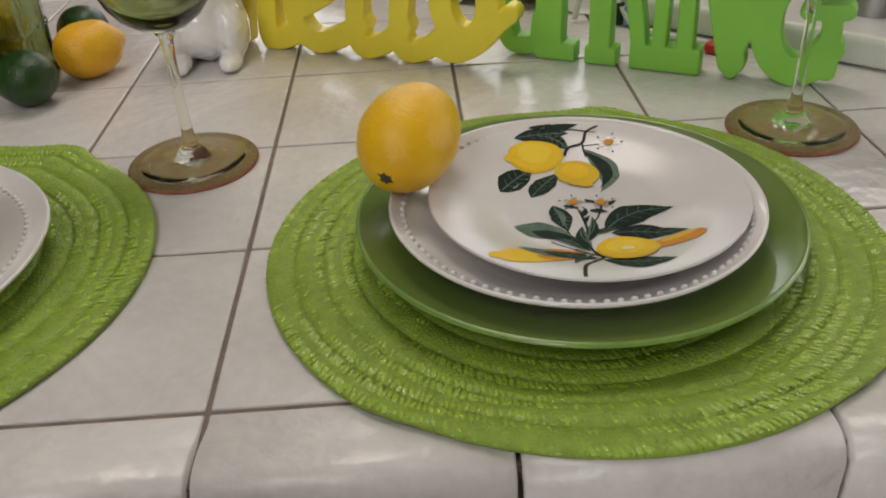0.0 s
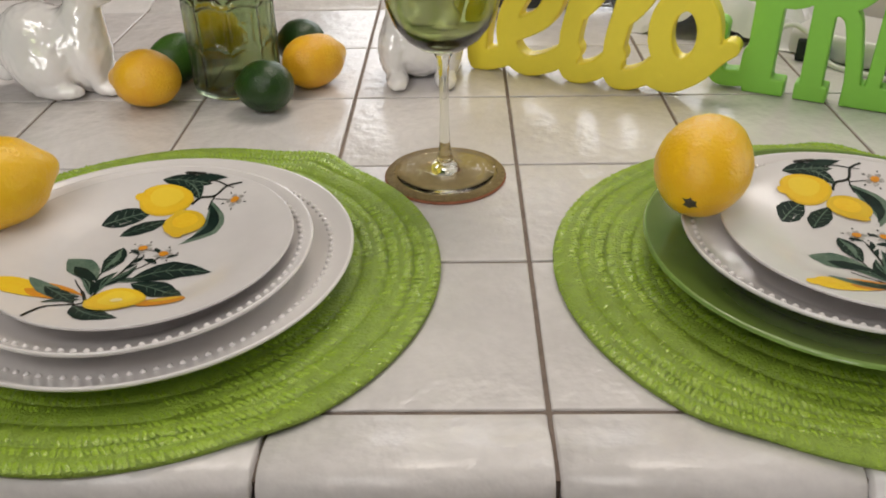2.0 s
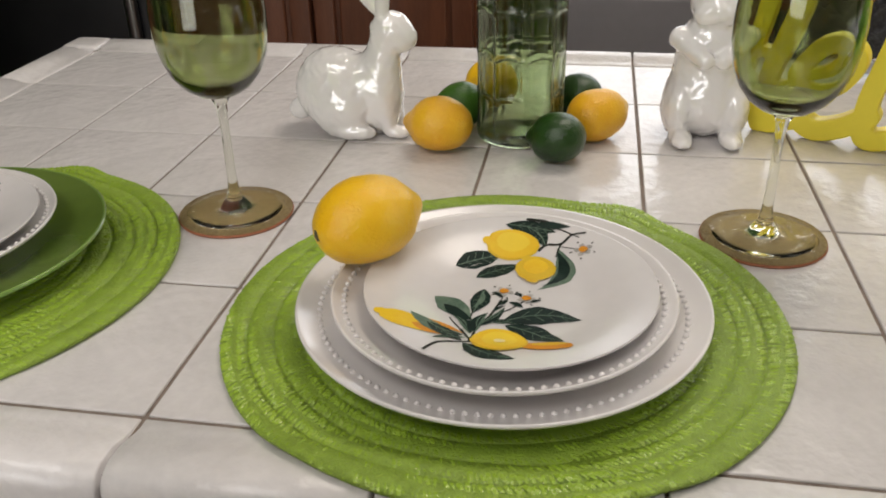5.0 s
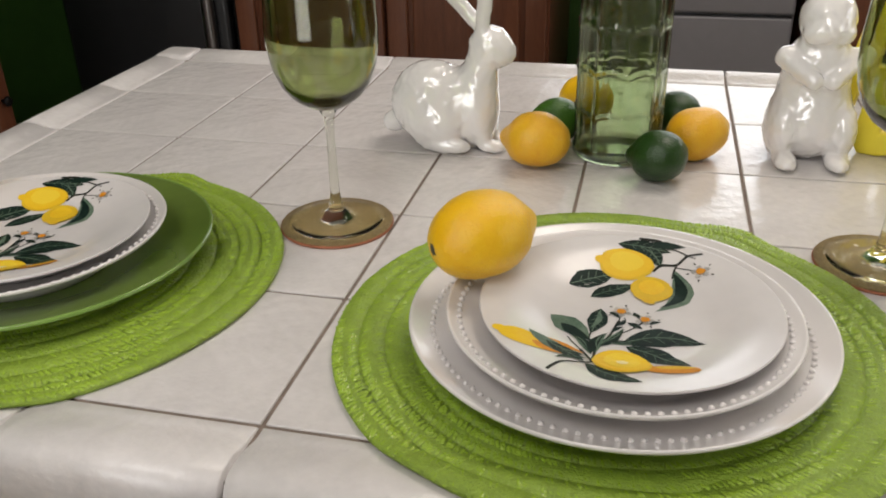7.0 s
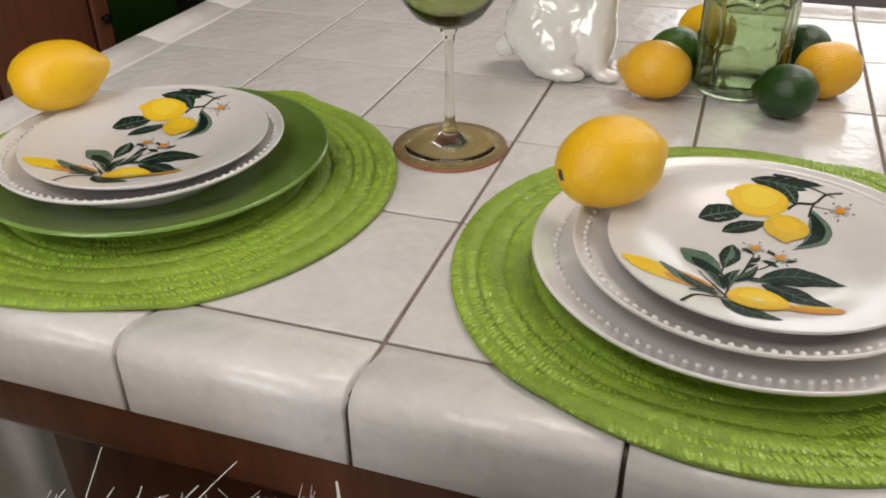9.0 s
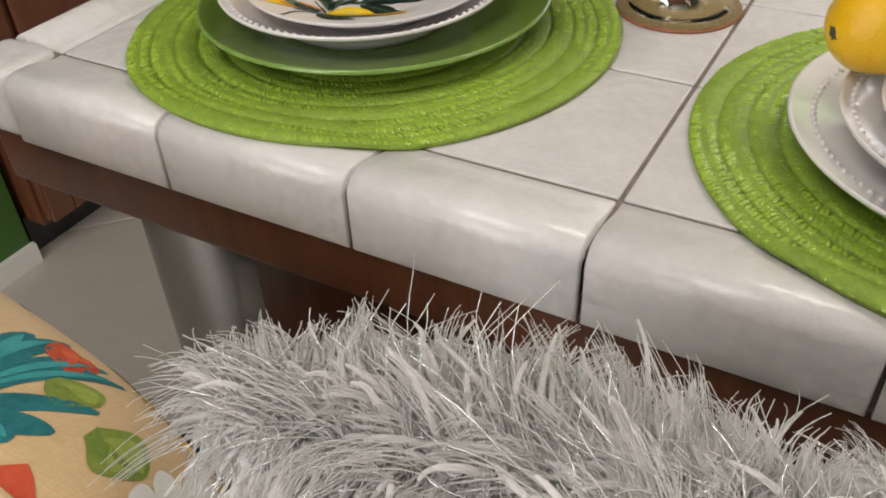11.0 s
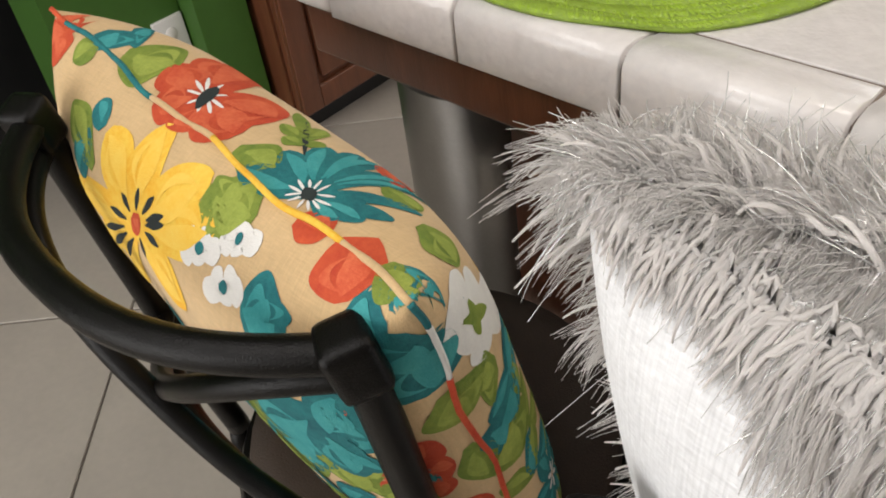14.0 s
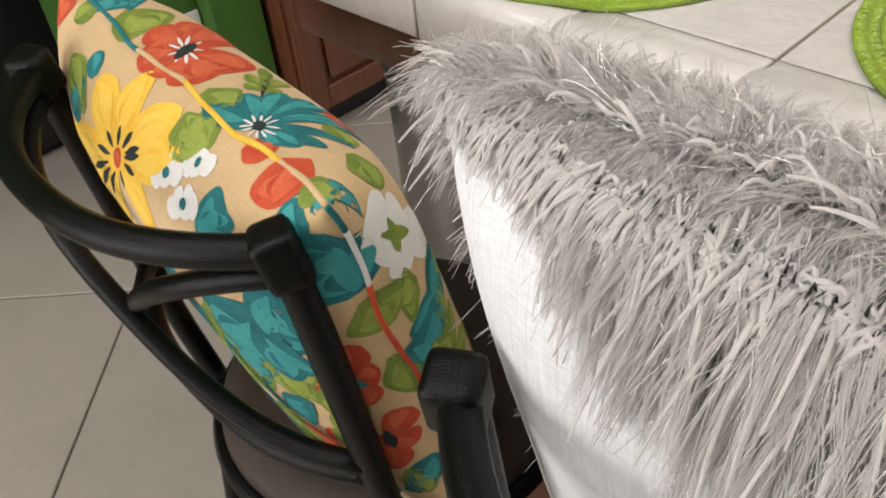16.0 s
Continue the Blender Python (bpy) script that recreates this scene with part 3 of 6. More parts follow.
def beaded_plate(name, m, R, height, label, well, bead_ratio, group):
    p = thing(name, m, label, "plate", group)
    t = 0.0042
    prof = [(0, 0.0035), (R * 0.58, 0.0035), (R * 0.585, 0.0), (R * 0.62, 0.0), (R * 0.64, 0.004), (R * 0.76, height * 0.52), (R * 0.99, height - 0.0035), (R, height - 0.0015), (R * 0.995, height), (R * 0.982, height - 0.0006),
            (R * 0.955, height - 0.0035), (R * 0.80, height * 0.62), (R * 0.70, well + 0.004), (R * 0.64, well + 0.0008), (R * 0.55, well), (0, well)]
    part("dish", lathe(prof, 96), M_WHITE_CERAMIC, p)
    rb = R * bead_ratio
    zb = height * 0.62 + (height - 0.0035 - height * 0.62) * (bead_ratio - 0.80) / 0.155
    beads(p, rb, zb, int(2 * math.pi * rb / 0.0072), 0.0022, M_WHITE_CERAMIC)
    return p


def green_plate(m, R, height):
    p = thing("dinner_plate", m, "glossy green stoneware dinner plate on placemat", "plate", "dinner plates")
    w = 0.009
    prof = [(0, 0.003), (R * 0.58, 0.003), (R * 0.59, 0.0), (R * 0.62, 0.0), (R * 0.64, 0.004), (R * 0.80, height * 0.55), (R * 0.985, height - 0.004), (R, height - 0.002), (R * 0.995, height), (R * 0.98, height - 0.0005),
            (R * 0.80, height * 0.72), (R * 0.70, w + 0.003), (R * 0.62, w), (0, w)]
    part("dish", lathe(prof, 96), M_GREEN_CERAMIC, p)
    part("rim_line", lathe([(R * 0.985, height - 0.0002), (R * 0.992, height + 0.0008), (R * 1.0015, height - 0.0004), (R * 1.0015, height - 0.0022)], 96), M_RIM_GREEN, p, "worn pale green rim")
    return p


M_RIM_GREEN = material("pale_green_rim_glaze", (0.22, 0.36, 0.08), 0.16, vary=0.15, scale=30, coat=0.4)

LR, LH, LW = 0.0965, 0.0245, 0.0110


def lemon_plate_z(r):
    """Height of the upper face of the lemon plate."""
    s = min(max((r - 0.046) / 0.040, 0), 1)
    w = min(max((r - 0.050) / (LR - 0.050), 0), 1)
    return LW + (LH - LW) * (0.42 * s * s * (3 - 2 * s) + 0.58 * w)


def lemon_plate():
    p = thing("salad_plate", pose(0, 0, 0), "white porcelain plate printed with lemons and leaves", "plate", "lemon plates")
    top = [(LR * q, lemon_plate_z(LR * q)) for q in (0.988, 0.95, 0.9, 0.85, 0.8, 0.76, 0.73, 0.70, 0.67, 0.64, 0.61, 0.58, 0.55, 0.5, 0.3)]
    prof = [(0, 0.003), (0.052, 0.003), (0.053, 0), (0.056, 0), (0.058, 0.004), (LR * 0.8, LH * 0.5), (LR - 0.0005, LH - 0.0022), (LR, LH - 0.0008), (LR * 0.996, LH)] + top + [(0, LW)]
    part("dish", lathe(prof, 96), M_PLATE_GLAZE, p)
    # printed decoration, a hair above the glaze
    layers = []
    D, Q, Y, O = M_LEAF_GLAZE, M_PALE_LEAF_GLAZE, M_LEMON_GLAZE, M_ORANGE_GLAZE

    def piece(mat):
        layers.append((mat, [], []))
        return layers[-1][1:]

    def blade(mat, x0, y0, x1, y1, w, bend=0.0, lift=0.0002, sharp=1.0, n=16):
        if mat is D and w > 0.009:
            # a pale midrib and side veins
            a, b = Vector((x0, y0)), Vector((x1, y1))
            d, nn = b - a, Vector((y0 - y1, x1 - x0)).normalized()
            on = lambda t, k: tuple(a + d * t + nn * (bend * 4 * t * (1 - t) + k))
            line(Q, [on(t, 0) for t in (0.06, 0.35, 0.65, 0.92)], 0.0008, lift + 0.00015)
            for t in (0.25, 0.42, 0.58, 0.74):
                for k in (-1, 1):
                    line(Q, [on(t, 0), on(t + 0.11, k * w * 0.36 * math.sin(math.pi * t))], 0.0004, lift + 0.00015)
        v, f = piece(mat)
        a, b = Vector((x0, y0)), Vector((x1, y1))
        d = b - a
        nrm = Vector((-d.y, d.x)).normalized()
        base = len(v)
        across = (-1, -0.75, -0.5, -0.25, 0, 0.25, 0.5, 0.75, 1) if w > 0.006 else (-1, 0, 1)
        for i in range(n + 1):
            t = i / n
            c = a + d * t + nrm * bend * 4 * t * (1 - t)
            h = w * 0.5 * max(math.sin(math.pi * t ** 0.85), 0) ** sharp
            if mat in (D, Q):
                h *= 1 + 0.04 * math.sin(17 * t + 90 * x0) + 0.03 * math.sin(31 * t + 70 * y1)
            for j in across:
                q = c + nrm * h * j
                v.append((q.x, q.y, lemon_plate_z(q.length) + lift))
        k = len(across)
        for i in range(n):
            for j in range(k - 1):
                f.append((base + i * k + j, base + (i + 1) * k + j, base + (i + 1) * k + j + 1, base + i * k + j + 1))

    def line(mat, pts, w, lift=0.0003):
        pts = smooth_line([(x, y, 0) for x, y in pts], 5)
        v, f = piece(mat)
        base = len(v)
        for i, q in enumerate(pts):
            d = (pts[min(i + 1, len(pts) - 1)] - pts[max(i - 1, 0)]).normalized()
            for s in (-1, 1):
                e = q + Vector((-d.y, d.x, 0)) * w * 0.5 * s
                v.append((e.x, e.y, lemon_plate_z(e.length) + lift))
        for i in range(len(pts) - 1):
            f.append((base + 2 * i, base + 2 * i + 2, base + 2 * i + 3, base + 2 * i + 1))

    S, Z = M_STEM_GLAZE, M_DEEP_LEMON_GLAZE

    def citrus(x0, y0, x1, y1, w, lift, body):
        """A printed lemon: darker rind below, body, and a lighter upper cheek."""
        blade(Z, x0, y0, x1, y1, w, 0.0, lift, 0.5)
        for share, up, mat in ((0.93, 0.03, body), (0.62, 0.09, M_LEMON_LIGHT if body is Y else Y)):
            px, py, qx, qy = (x0 + x1) / 2, (y0 + y1) / 2 + w * up, (x1 - x0) / 2 * share, (y1 - y0) / 2 * share
            lift += 0.0002
            blade(mat, px - qx, py - qy, px + qx, py + qy, w * share, 0.0, lift, 0.55)

    # upper sprig
    line(S, [(0.0145, 0.0606), (0.020, 0.0661), (0.0304, 0.0663), (0.0378, 0.0753), (0.0479, 0.0779)], 0.0021)
    line(S, [(0.020, 0.0661), (0.0155, 0.072), (0.0175, 0.0775), (0.0264, 0.0825), (0.0378, 0.0753)], 0.0014)
    line(S, [(0.0304, 0.0663), (0.0285, 0.0600), (0.0275, 0.0540)], 0.0013)
    line(S, [(0.029, 0.064), (0.037, 0.0615), (0.0463, 0.0585)], 0.0008)
    line(S, [(0.0378, 0.0753), (0.043, 0.072)], 0.0008)
    blade(D, -0.0118, 0.0852, 0.026, 0.0785, 0.0150, 0.002)
    blade(D, 0.004, 0.084, 0.0195, 0.0640, 0.0125, 0.003, 0.0003)
    blade(D, 0.010, 0.0885, 0.0365, 0.0850, 0.0085, 0.0, 0.0004)
    blade(S, 0.0025, 0.0930, 0.0195, 0.0912, 0.0036, 0.0, 0.0006, 0.25)
    blade(D, -0.0420, 0.0362, -0.0110, 0.0560, 0.0175, 0.0015)
    blade(D, -0.0259, 0.0242, 0.0040, 0.0470, 0.0150, 0.001, 0.0003)
    blade(Q, 0.0279, 0.0625, 0.0170, 0.0131, 0.0150, 0.012)
    blade(D, 0.0275, 0.0600, 0.0190, 0.0180, 0.0085, 0.0105, 0.0003)
    citrus(-0.0240, 0.0655, 0.0155, 0.0645, 0.0290, 0.0006, Y)
    blade(Y, -0.0268, 0.0668, -0.0160, 0.0660, 0.0075, 0.0, 0.0007, 0.5)
    citrus(0.0000, 0.0370, 0.0285, 0.0425, 0.0310, 0.0012, Z)
    blade(Z, 0.0080, 0.0290, 0.0165, 0.0215, 0.0070, 0.0, 0.0013, 0.5)
    # lower sprig
    line(S, [(-0.0427, -0.0839), (-0.0395, -0.0770), (-0.0339, -0.0690), (-0.0193, -0.0600), (-0.0220, -0.0500), (-0.0271, -0.0408)], 0.0022)
    line(S, [(-0.0193, -0.0600), (-0.0171, -0.0370), (-0.0107, -0.0236), (-0.0053, -0.0027)], 0.0017)
    line(S, [(-0.0107, -0.0236), (0.0010, -0.0140), (0.0100, -0.0020)], 0.0011)
    line(S, [(-0.0171, -0.0370), (-0.0225, -0.0290), (-0.0215, -0.0150)], 0.0011)
    line(S, [(-0.0053, -0.0027), (-0.0045, 0.0060)], 0.0008)
    line(S, [(-0.0271, -0.0408), (-0.0330, -0.0330), (-0.0360, -0.0280)], 0.0009)
    blade(Y, -0.0775, -0.0460, -0.0400, -0.0560, 0.0200, 0.002, 0.0004, 0.55)
    blade(Y, -0.0815, -0.0440, -0.0700, -0.0470, 0.0080, 0.0, 0.0004, 0.6)
    blade(O, -0.0560, -0.0505, -0.0345, -0.0570, 0.0110, 0.0, 0.0005)
    blade(O, -0.0480, -0.0370, -0.0240, -0.0470, 0.0050, 0.001, 0.0005)
    blade(Q, -0.0600, -0.0350, -0.0228, -0.0617, 0.0130, 0.0, 0.0006)
    blade(D, -0.0480, -0.0425, -0.0228, -0.0620, 0.0125, 0.001, 0.0007)
    blade(Q, -0.0496, -0.0039, -0.0215, -0.0285, 0.0175, 0.001, 0.0003)
    blade(D, -0.0420, -0.0130, -0.0210, -0.0300, 0.0088, -0.001, 0.0005)
    blade(D, -0.0179, 0.0096, -0.0223, -0.0215, 0.0130, 0.001, 0.0004)
    blade(Q, -0.0190, 0.0060, -0.0235, -0.0160, 0.0040, 0.003, 0.0006)
    blade(D, -0.0023, -0.0297, 0.0485, -0.0219, 0.0205, 0.0075, 0.0004)
    blade(D, 0.0001, -0.0328, 0.0387, -0.0540, 0.0165, 0.003, 0.0003)
    blade(D, -0.0221, -0.0643, 0.0115, -0.0840, 0.0165, -0.0045, 0.0003)
    for x0, y0, x1, y1, w in ((-0.0125, 0.0065, -0.0050, 0.0000, 0.0035), (0.0000, -0.0050, 0.0100, -0.0110, 0.0045), (-0.0010, -0.0010, -0.0080, -0.0105, 0.0035), (0.0140, -0.0040, 0.0215, 0.0000, 0.0030), (0.0030, 0.0075, 0.0075, 0.0020, 0.0030), (-0.0090, -0.0180, -0.0020, -0.0100, 0.0028)):
        blade(D, x0, y0, x1, y1, w, 0.001, 0.0005)
    for x0, y0, x1, y1, w, bend in ((-0.020, -0.046, -0.034, -0.026, 0.007, -0.003), (-0.018, -0.044, -0.012, -0.020, 0.008, 0.003), (-0.016, -0.036, -0.002, -0.012, 0.006, -0.002), (-0.024, -0.050, -0.044, -0.044, 0.007, 0.002), (-0.010, -0.030, 0.006, -0.030, 0.005, 0.001), (-0.022, -0.054, -0.040, -0.066, 0.005, -0.002)):
        blade(Q, x0, y0, x1, y1, w, bend, 0.00055)
        blade(D, x0, y0, x1, y1, w * 0.72, bend * 1.3, 0.00068)
        blade(Q, x0 + (x1 - x0) * 0.2, y0 + (y1 - y0) * 0.2, x1, y1, w * 0.13, bend, 0.0008)
    citrus(-0.0190, -0.0575, 0.0170, -0.0535, 0.0345, 0.0010, Y)
    blade(M_PALE_LEMON, -0.0045, -0.0545, 0.0030, -0.0540, 0.0065, 0.0, 0.0017, 0.6)
    blade(O, 0.0120, -0.0590, 0.0440, -0.0625, 0.0150, 0.0, 0.0006, 0.45)
    blade(Z, 0.0180, -0.0560, 0.0410, -0.0585, 0.0060, 0.0, 0.0007, 0.6)
    # blossoms
    for cx, cy, s in ((-0.0045, 0.0082, 1.0), (0.0111, 0.0011, 1.0), (0.0463, 0.0585, 1.0)):
        for k in range(5):
            a = k * 1.257 + cx * 90
            blade(M_PETAL_GLAZE, cx + 0.002 * math.cos(a), cy + 0.002 * math.sin(a), cx + 0.0070 * math.cos(a), cy + 0.0066 * math.sin(a), 0.0042, 0.0008, 0.0004)
            blade(M_STEM_GLAZE, cx + 0.0075 * math.cos(a + 0.4), cy + 0.0075 * math.sin(a + 0.4), cx + 0.0100 * math.cos(a + 0.4), cy + 0.0100 * math.sin(a + 0.4), 0.0012, 0, 0.0005)
        blade(O, cx - 0.0032, cy, cx + 0.0032, cy, 0.006, 0, 0.0009, 0.6)
    names = {M_LEAF_GLAZE: "printed_leaf", M_PALE_LEAF_GLAZE: "printed_leaf", M_STEM_GLAZE: "printed_stem", M_PETAL_GLAZE: "printed_petal"}
    for mat, v, f in layers:
        raw(names.get(mat, "printed_lemon"), v, f, mat, True, p)
    return p


PLATE_Z = TOP + 0.0058
beaded_plate("dinner_plate", pose(-0.2597, 0.1236, PLATE_Z), 0.1399, 0.0255, "white beaded stoneware dinner plate on green placemat", 0.009, 0.885, "dinner plates")
green_plate(pose(0.2138, 0.1324, PLATE_Z), 0.1385, 0.0250)
green_plate(pose(-0.7265, 0.1500, PLATE_Z), 0.1405, 0.0230)
SAL = "white beaded salad plate with a raised rim"
sal = beaded_plate("bread_plate", pose(-0.2576, 0.1100, PLATE_Z + 0.0092), 0.1135, 0.0295, SAL, 0.0085, 0.925, "beaded salad plates")
copy_thing(sal, pose(0.2102, 0.1228, PLATE_Z + 0.0092, 0, 0, 20))
copy_thing(sal, pose(-0.7300, 0.1400, PLATE_Z + 0.0092, 0, 0, 50))
lem = lemon_plate()
LZ = PLATE_Z + 0.0092 + 0.0087
lem.matrix_world = pose(-0.2529, 0.1106, LZ, 0, 0, 0)
copy_thing(lem, pose(0.2178, 0.1218, LZ, 0, 0, 16))
copy_thing(lem, pose(-0.7240, 0.1390, LZ, 0, 0, 19))


# ---- fruit ----
def fruit(name, mat, m, half, radius, nub, label, category, scar, group, seed):
    """A citrus fruit along its own x axis with a nub at +x and a stem scar at -x."""
    ob = thing(name, m, label, category, group)
    rnd = random.Random(seed)
    prof = []
    n = 28
    for i in range(n + 1):
        a = math.pi * i / n
        x = -half * math.cos(a)
        r = radius * math.sin(a) ** 0.92
        if nub and x > half * 0.72:
            s = (x - half * 0.72) / (half * 0.28)
            r = max(r * (1 - 0.25 * s), nub * 0.9 * math.sqrt(max(0, 1 - s ** 4)))
            x += nub * 0.8 * s ** 2
        prof.append((r if 0 < i < n else 0, x))
    bm = lathe(prof, 36)
    off = Vector((rnd.uniform(0, 9), rnd.uniform(0, 9), rnd.uniform(0, 9)))
    for v in bm.verts:
        v.co += v.co.normalized() * 0.0022 * noise.noise(v.co * 28 + off) + v.co.normalized() * 0.0005 * noise.noise(v.co * 130 + off)
    bmesh.ops.transform(bm, matrix=pose(0, 0, 0, 0, 90, 0), verts=bm.verts)
    part("peel", bm, mat, ob)
    if scar:
        bm = bmesh.new()
        c = bm.verts.new((-half - 0.0016, 0, 0))
        ring = []
        for k in range(12):
            rr = 0.0048 * (1.0 + 0.16 * (k % 2) + rnd.uniform(-0.16, 0.16))
            ring.append(bm.verts.new((-half + 0.0008, rr * math.cos(k * math.pi / 6), rr * math.sin(k * math.pi / 6))))
        for k in range(12):
            bm.faces.new((c, ring[k], ring[(k + 1) % 12]))
        bmesh.ops.recalc_face_normals(bm, faces=bm.faces[:])
        part("stem_scar", bm, M_STEM_END, ob, "dry grey stem scar")
    return ob


def aimed(x, y, z, direction):
    """The pose at which the fruit's -x end points along direction."""
    return Matrix.Translation((x, y, z)) @ (-Vector(direction)).to_track_quat("X", "Z").to_matrix().to_4x4()


LEM = "ripe yellow lemon resting on the plate rims"
fruit("lemon", M_LEMON, aimed(-0.355, 0.137, 0.9940, (-0.72, -0.69, -0.03)), 0.0385, 0.0296, 0.007, LEM, "lemon", True, "lemons", 1)
fruit("lemon", M_LEMON, aimed(0.112, 0.154, 0.9945, (-0.40, -0.88, -0.26)), 0.0385, 0.0305, 0.007, LEM, "lemon", True, "lemons", 2)
fruit("lemon", M_LEMON, aimed(-0.829, 0.170, 0.9940, (-0.62, -0.78, -0.05)), 0.0385, 0.0296, 0.007, LEM, "lemon", True, "lemons", 3)
LEM2 = "yellow lemon lying on tiles beside the bottle"
fruit("lemon", M_RIPE_LEMON, aimed(-0.3605, 0.452, TOP + 0.0285, (0.98, -0.15, 0.0)), 0.0335, 0.0285, 0.008, LEM2, "lemon", False, "lemons", 4)
fruit("lemon", M_RIPE_LEMON, aimed(-0.200, 0.502, TOP + 0.0275, (-0.75, -0.55, -0.1)), 0.0330, 0.0275, 0.007, LEM2, "lemon", False, "lemons", 5)
fruit("lemon", M_LEMON, aimed(-0.322, 0.592, TOP + 0.0290, (0.6, -0.7, 0.1)), 0.0350, 0.0285, 0.007, LEM2, "lemon", False, "lemons", 6)
LIM = "dark green lime lying on tiles beside the bottle"
fruit("lime", M_LIME, aimed(-0.238, 0.434, TOP + 0.0250, (0.95, -0.2, 0.05)), 0.0285, 0.0250, 0.004, LIM, "lime", False, "limes", 7)
fruit("lime", M_LIME_YELLOWISH, aimed(-0.348, 0.520, TOP + 0.0255, (0.5, 0.6, 0.1)), 0.0290, 0.0255, 0.004, LIM, "lime", False, "limes", 8)
fruit("lime", M_LIME, aimed(-0.221, 0.560, TOP + 0.0265, (0.4, -0.8, 0.2)), 0.0300, 0.0262, 0.004, LIM, "lime", False, "limes", 9)


# ---- glassware ----
def wine_glass(x, y):
    c = thing("coaster", pose(x, y, TOP + 0.0003), "round gold glitter coaster with a reddish edge", "coaster", "coasters")
    part("cork_base", lathe([(0, 0), (0.0500, 0), (0.0508, 0.0012), (0.0504, 0.0026), (0, 0.0026)], 64), M_CORK, c, "reddish edge")
    part("glitter_top", lathe([(0, 0.0027), (0.0500, 0.0027), (0.0494, 0.0038), (0, 0.0039)], 64), M_GLITTER, c)
    g = thing("wine_glass", pose(x, y, TOP + 0.0038), "green wine glass with clear stem on glitter coaster", "wine glass", "wine glasses")
    foot = [(0, 0.0012), (0.014, 0.0008), (0.032, 0.0004), (0.0425, 0.0003), (0.0435, 0.0009), (0.0428, 0.0016), (0.033, 0.0022), (0.022, 0.0036), (0.013, 0.0072), (0.0085, 0.0112), (0.0060, 0.0145), (0.0066, 0.0160), (0.0050, 0.019), (0.0042, 0.030), (0.0037, 0.055), (0.0038, 0.085), (0.0050, 0.0985), (0.0075, 0.1035), (0, 0.1045)]
    part("stem_and_foot", lathe(foot, 48), M_CLEAR_GLASS, g, "clear glass stem and foot").visible_shadow = False
    outer = [(0, 0.1047), (0.008, 0.1052), (0.020, 0.1092), (0.031, 0.1170), (0.0395, 0.1280), (0.0455, 0.1430), (0.0484, 0.1600), (0.0487, 0.1750), (0.0470, 0.2000), (0.0440, 0.2220), (0.0415, 0.2400)]
    inner = [(0.0409, 0.2405), (0.0403, 0.2400), (0.0428, 0.2220), (0.0458, 0.2000), (0.0475, 0.1750), (0.0471, 0.1600), (0.0440, 0.1435), (0.0378, 0.1295), (0.0292, 0.1205), (0.018, 0.1150), (0, 0.1130)]
    part("bowl", lathe([(r * 0.95, z) for r, z in outer + inner], 64), M_GREEN_GLASS, g, "translucent green glass bowl")


for x, y in ((-0.0611, 0.2879), (-0.5152, 0.2792), (0.4141, 0.2814)):
    wine_glass(x, y)


def glass_bottle(x, y):
    """Thick bottle with rows of arched panes pressed into the glass."""
    b = thing("glass_bottle", pose(x, y, TOP + 0.0003), "pale green pressed glass bottle with windowpane pattern", "bottle")
    n, rows, facets = 160, 150, 9
    H = 0.30
    verts, faces = [], []
    def radius(a, z):
        r = 0.0462
        if z < 0.006:
            r -= 0.004 * (1 - z / 0.006) ** 2
        if 0.012 < z < 0.215:
            u = (a / (2 * math.pi) * facets) % 1.0
            arch = 0.006 * (1 - (2 * u - 1) ** 2)
            w = ((z - 0.004 - arch) / 0.0435) % 1.0
            pane = min(u, 1 - u) * 2 * math.pi * r / facets
            row = min(w, 1 - w) * 0.0435
            d = min(pane, row)
            s = min(1, max(0, (d - 0.0009) / 0.0028))
            r -= 0.0026 * s * s * (3 - 2 * s)
        if z > 0.215:
            s = min(1, (z - 0.215) / 0.05)
            r = r + (0.017 - r) * s * s * (3 - 2 * s)
        return r
    for j in range(rows + 1):
        z = H * j / rows
        for i in range(n):
            a = 2 * math.pi * i / n
            r = radius(a, z)
            verts.append((r * math.cos(a), r * math.sin(a), z))
    for j in range(rows):
        for i in range(n):
            faces.append((j * n + i, j * n + (i + 1) % n, (j + 1) * n + (i + 1) % n, (j + 1) * n + i))
    base = len(verts)
    inner = [(1, H * (1 - j / 120)) for j in range(118)] + [(0.9, 0.005), (0.02, 0.006)]
    for share, z in inner:
        for i in range(n):
            a = 2 * math.pi * i / n
            r = share * (radius(a, z) - 0.0024)
            verts.append((r * math.cos(a), r * math.sin(a), z))
    for i in range(n):
        faces.append((rows * n + i, rows * n + (i + 1) % n, base + (i + 1) % n, base + i))
    for j in range(len(inner) - 1):
        for i in range(n):
            faces.append((base + j * n + i, base + j * n + (i + 1) % n, base + (j + 1) * n + (i + 1) % n, base + (j + 1) * n + i))
    faces.append(tuple(base + (len(inner) - 1) * n + i for i in range(n)))
    faces.append(tuple(range(n))[::-1])
    raw("body", verts, faces, M_BOTTLE_GLASS, True, b)


glass_bottle(-0.2815, 0.5043)


# ---- porcelain rabbits ----
def ball(x, y, z, c, r):
    q = np.sqrt(((x - c[0]) / r[0]) ** 2 + ((y - c[1]) / r[1]) ** 2 + ((z - c[2]) / r[2]) ** 2)
    return (q - 1) * min(r)


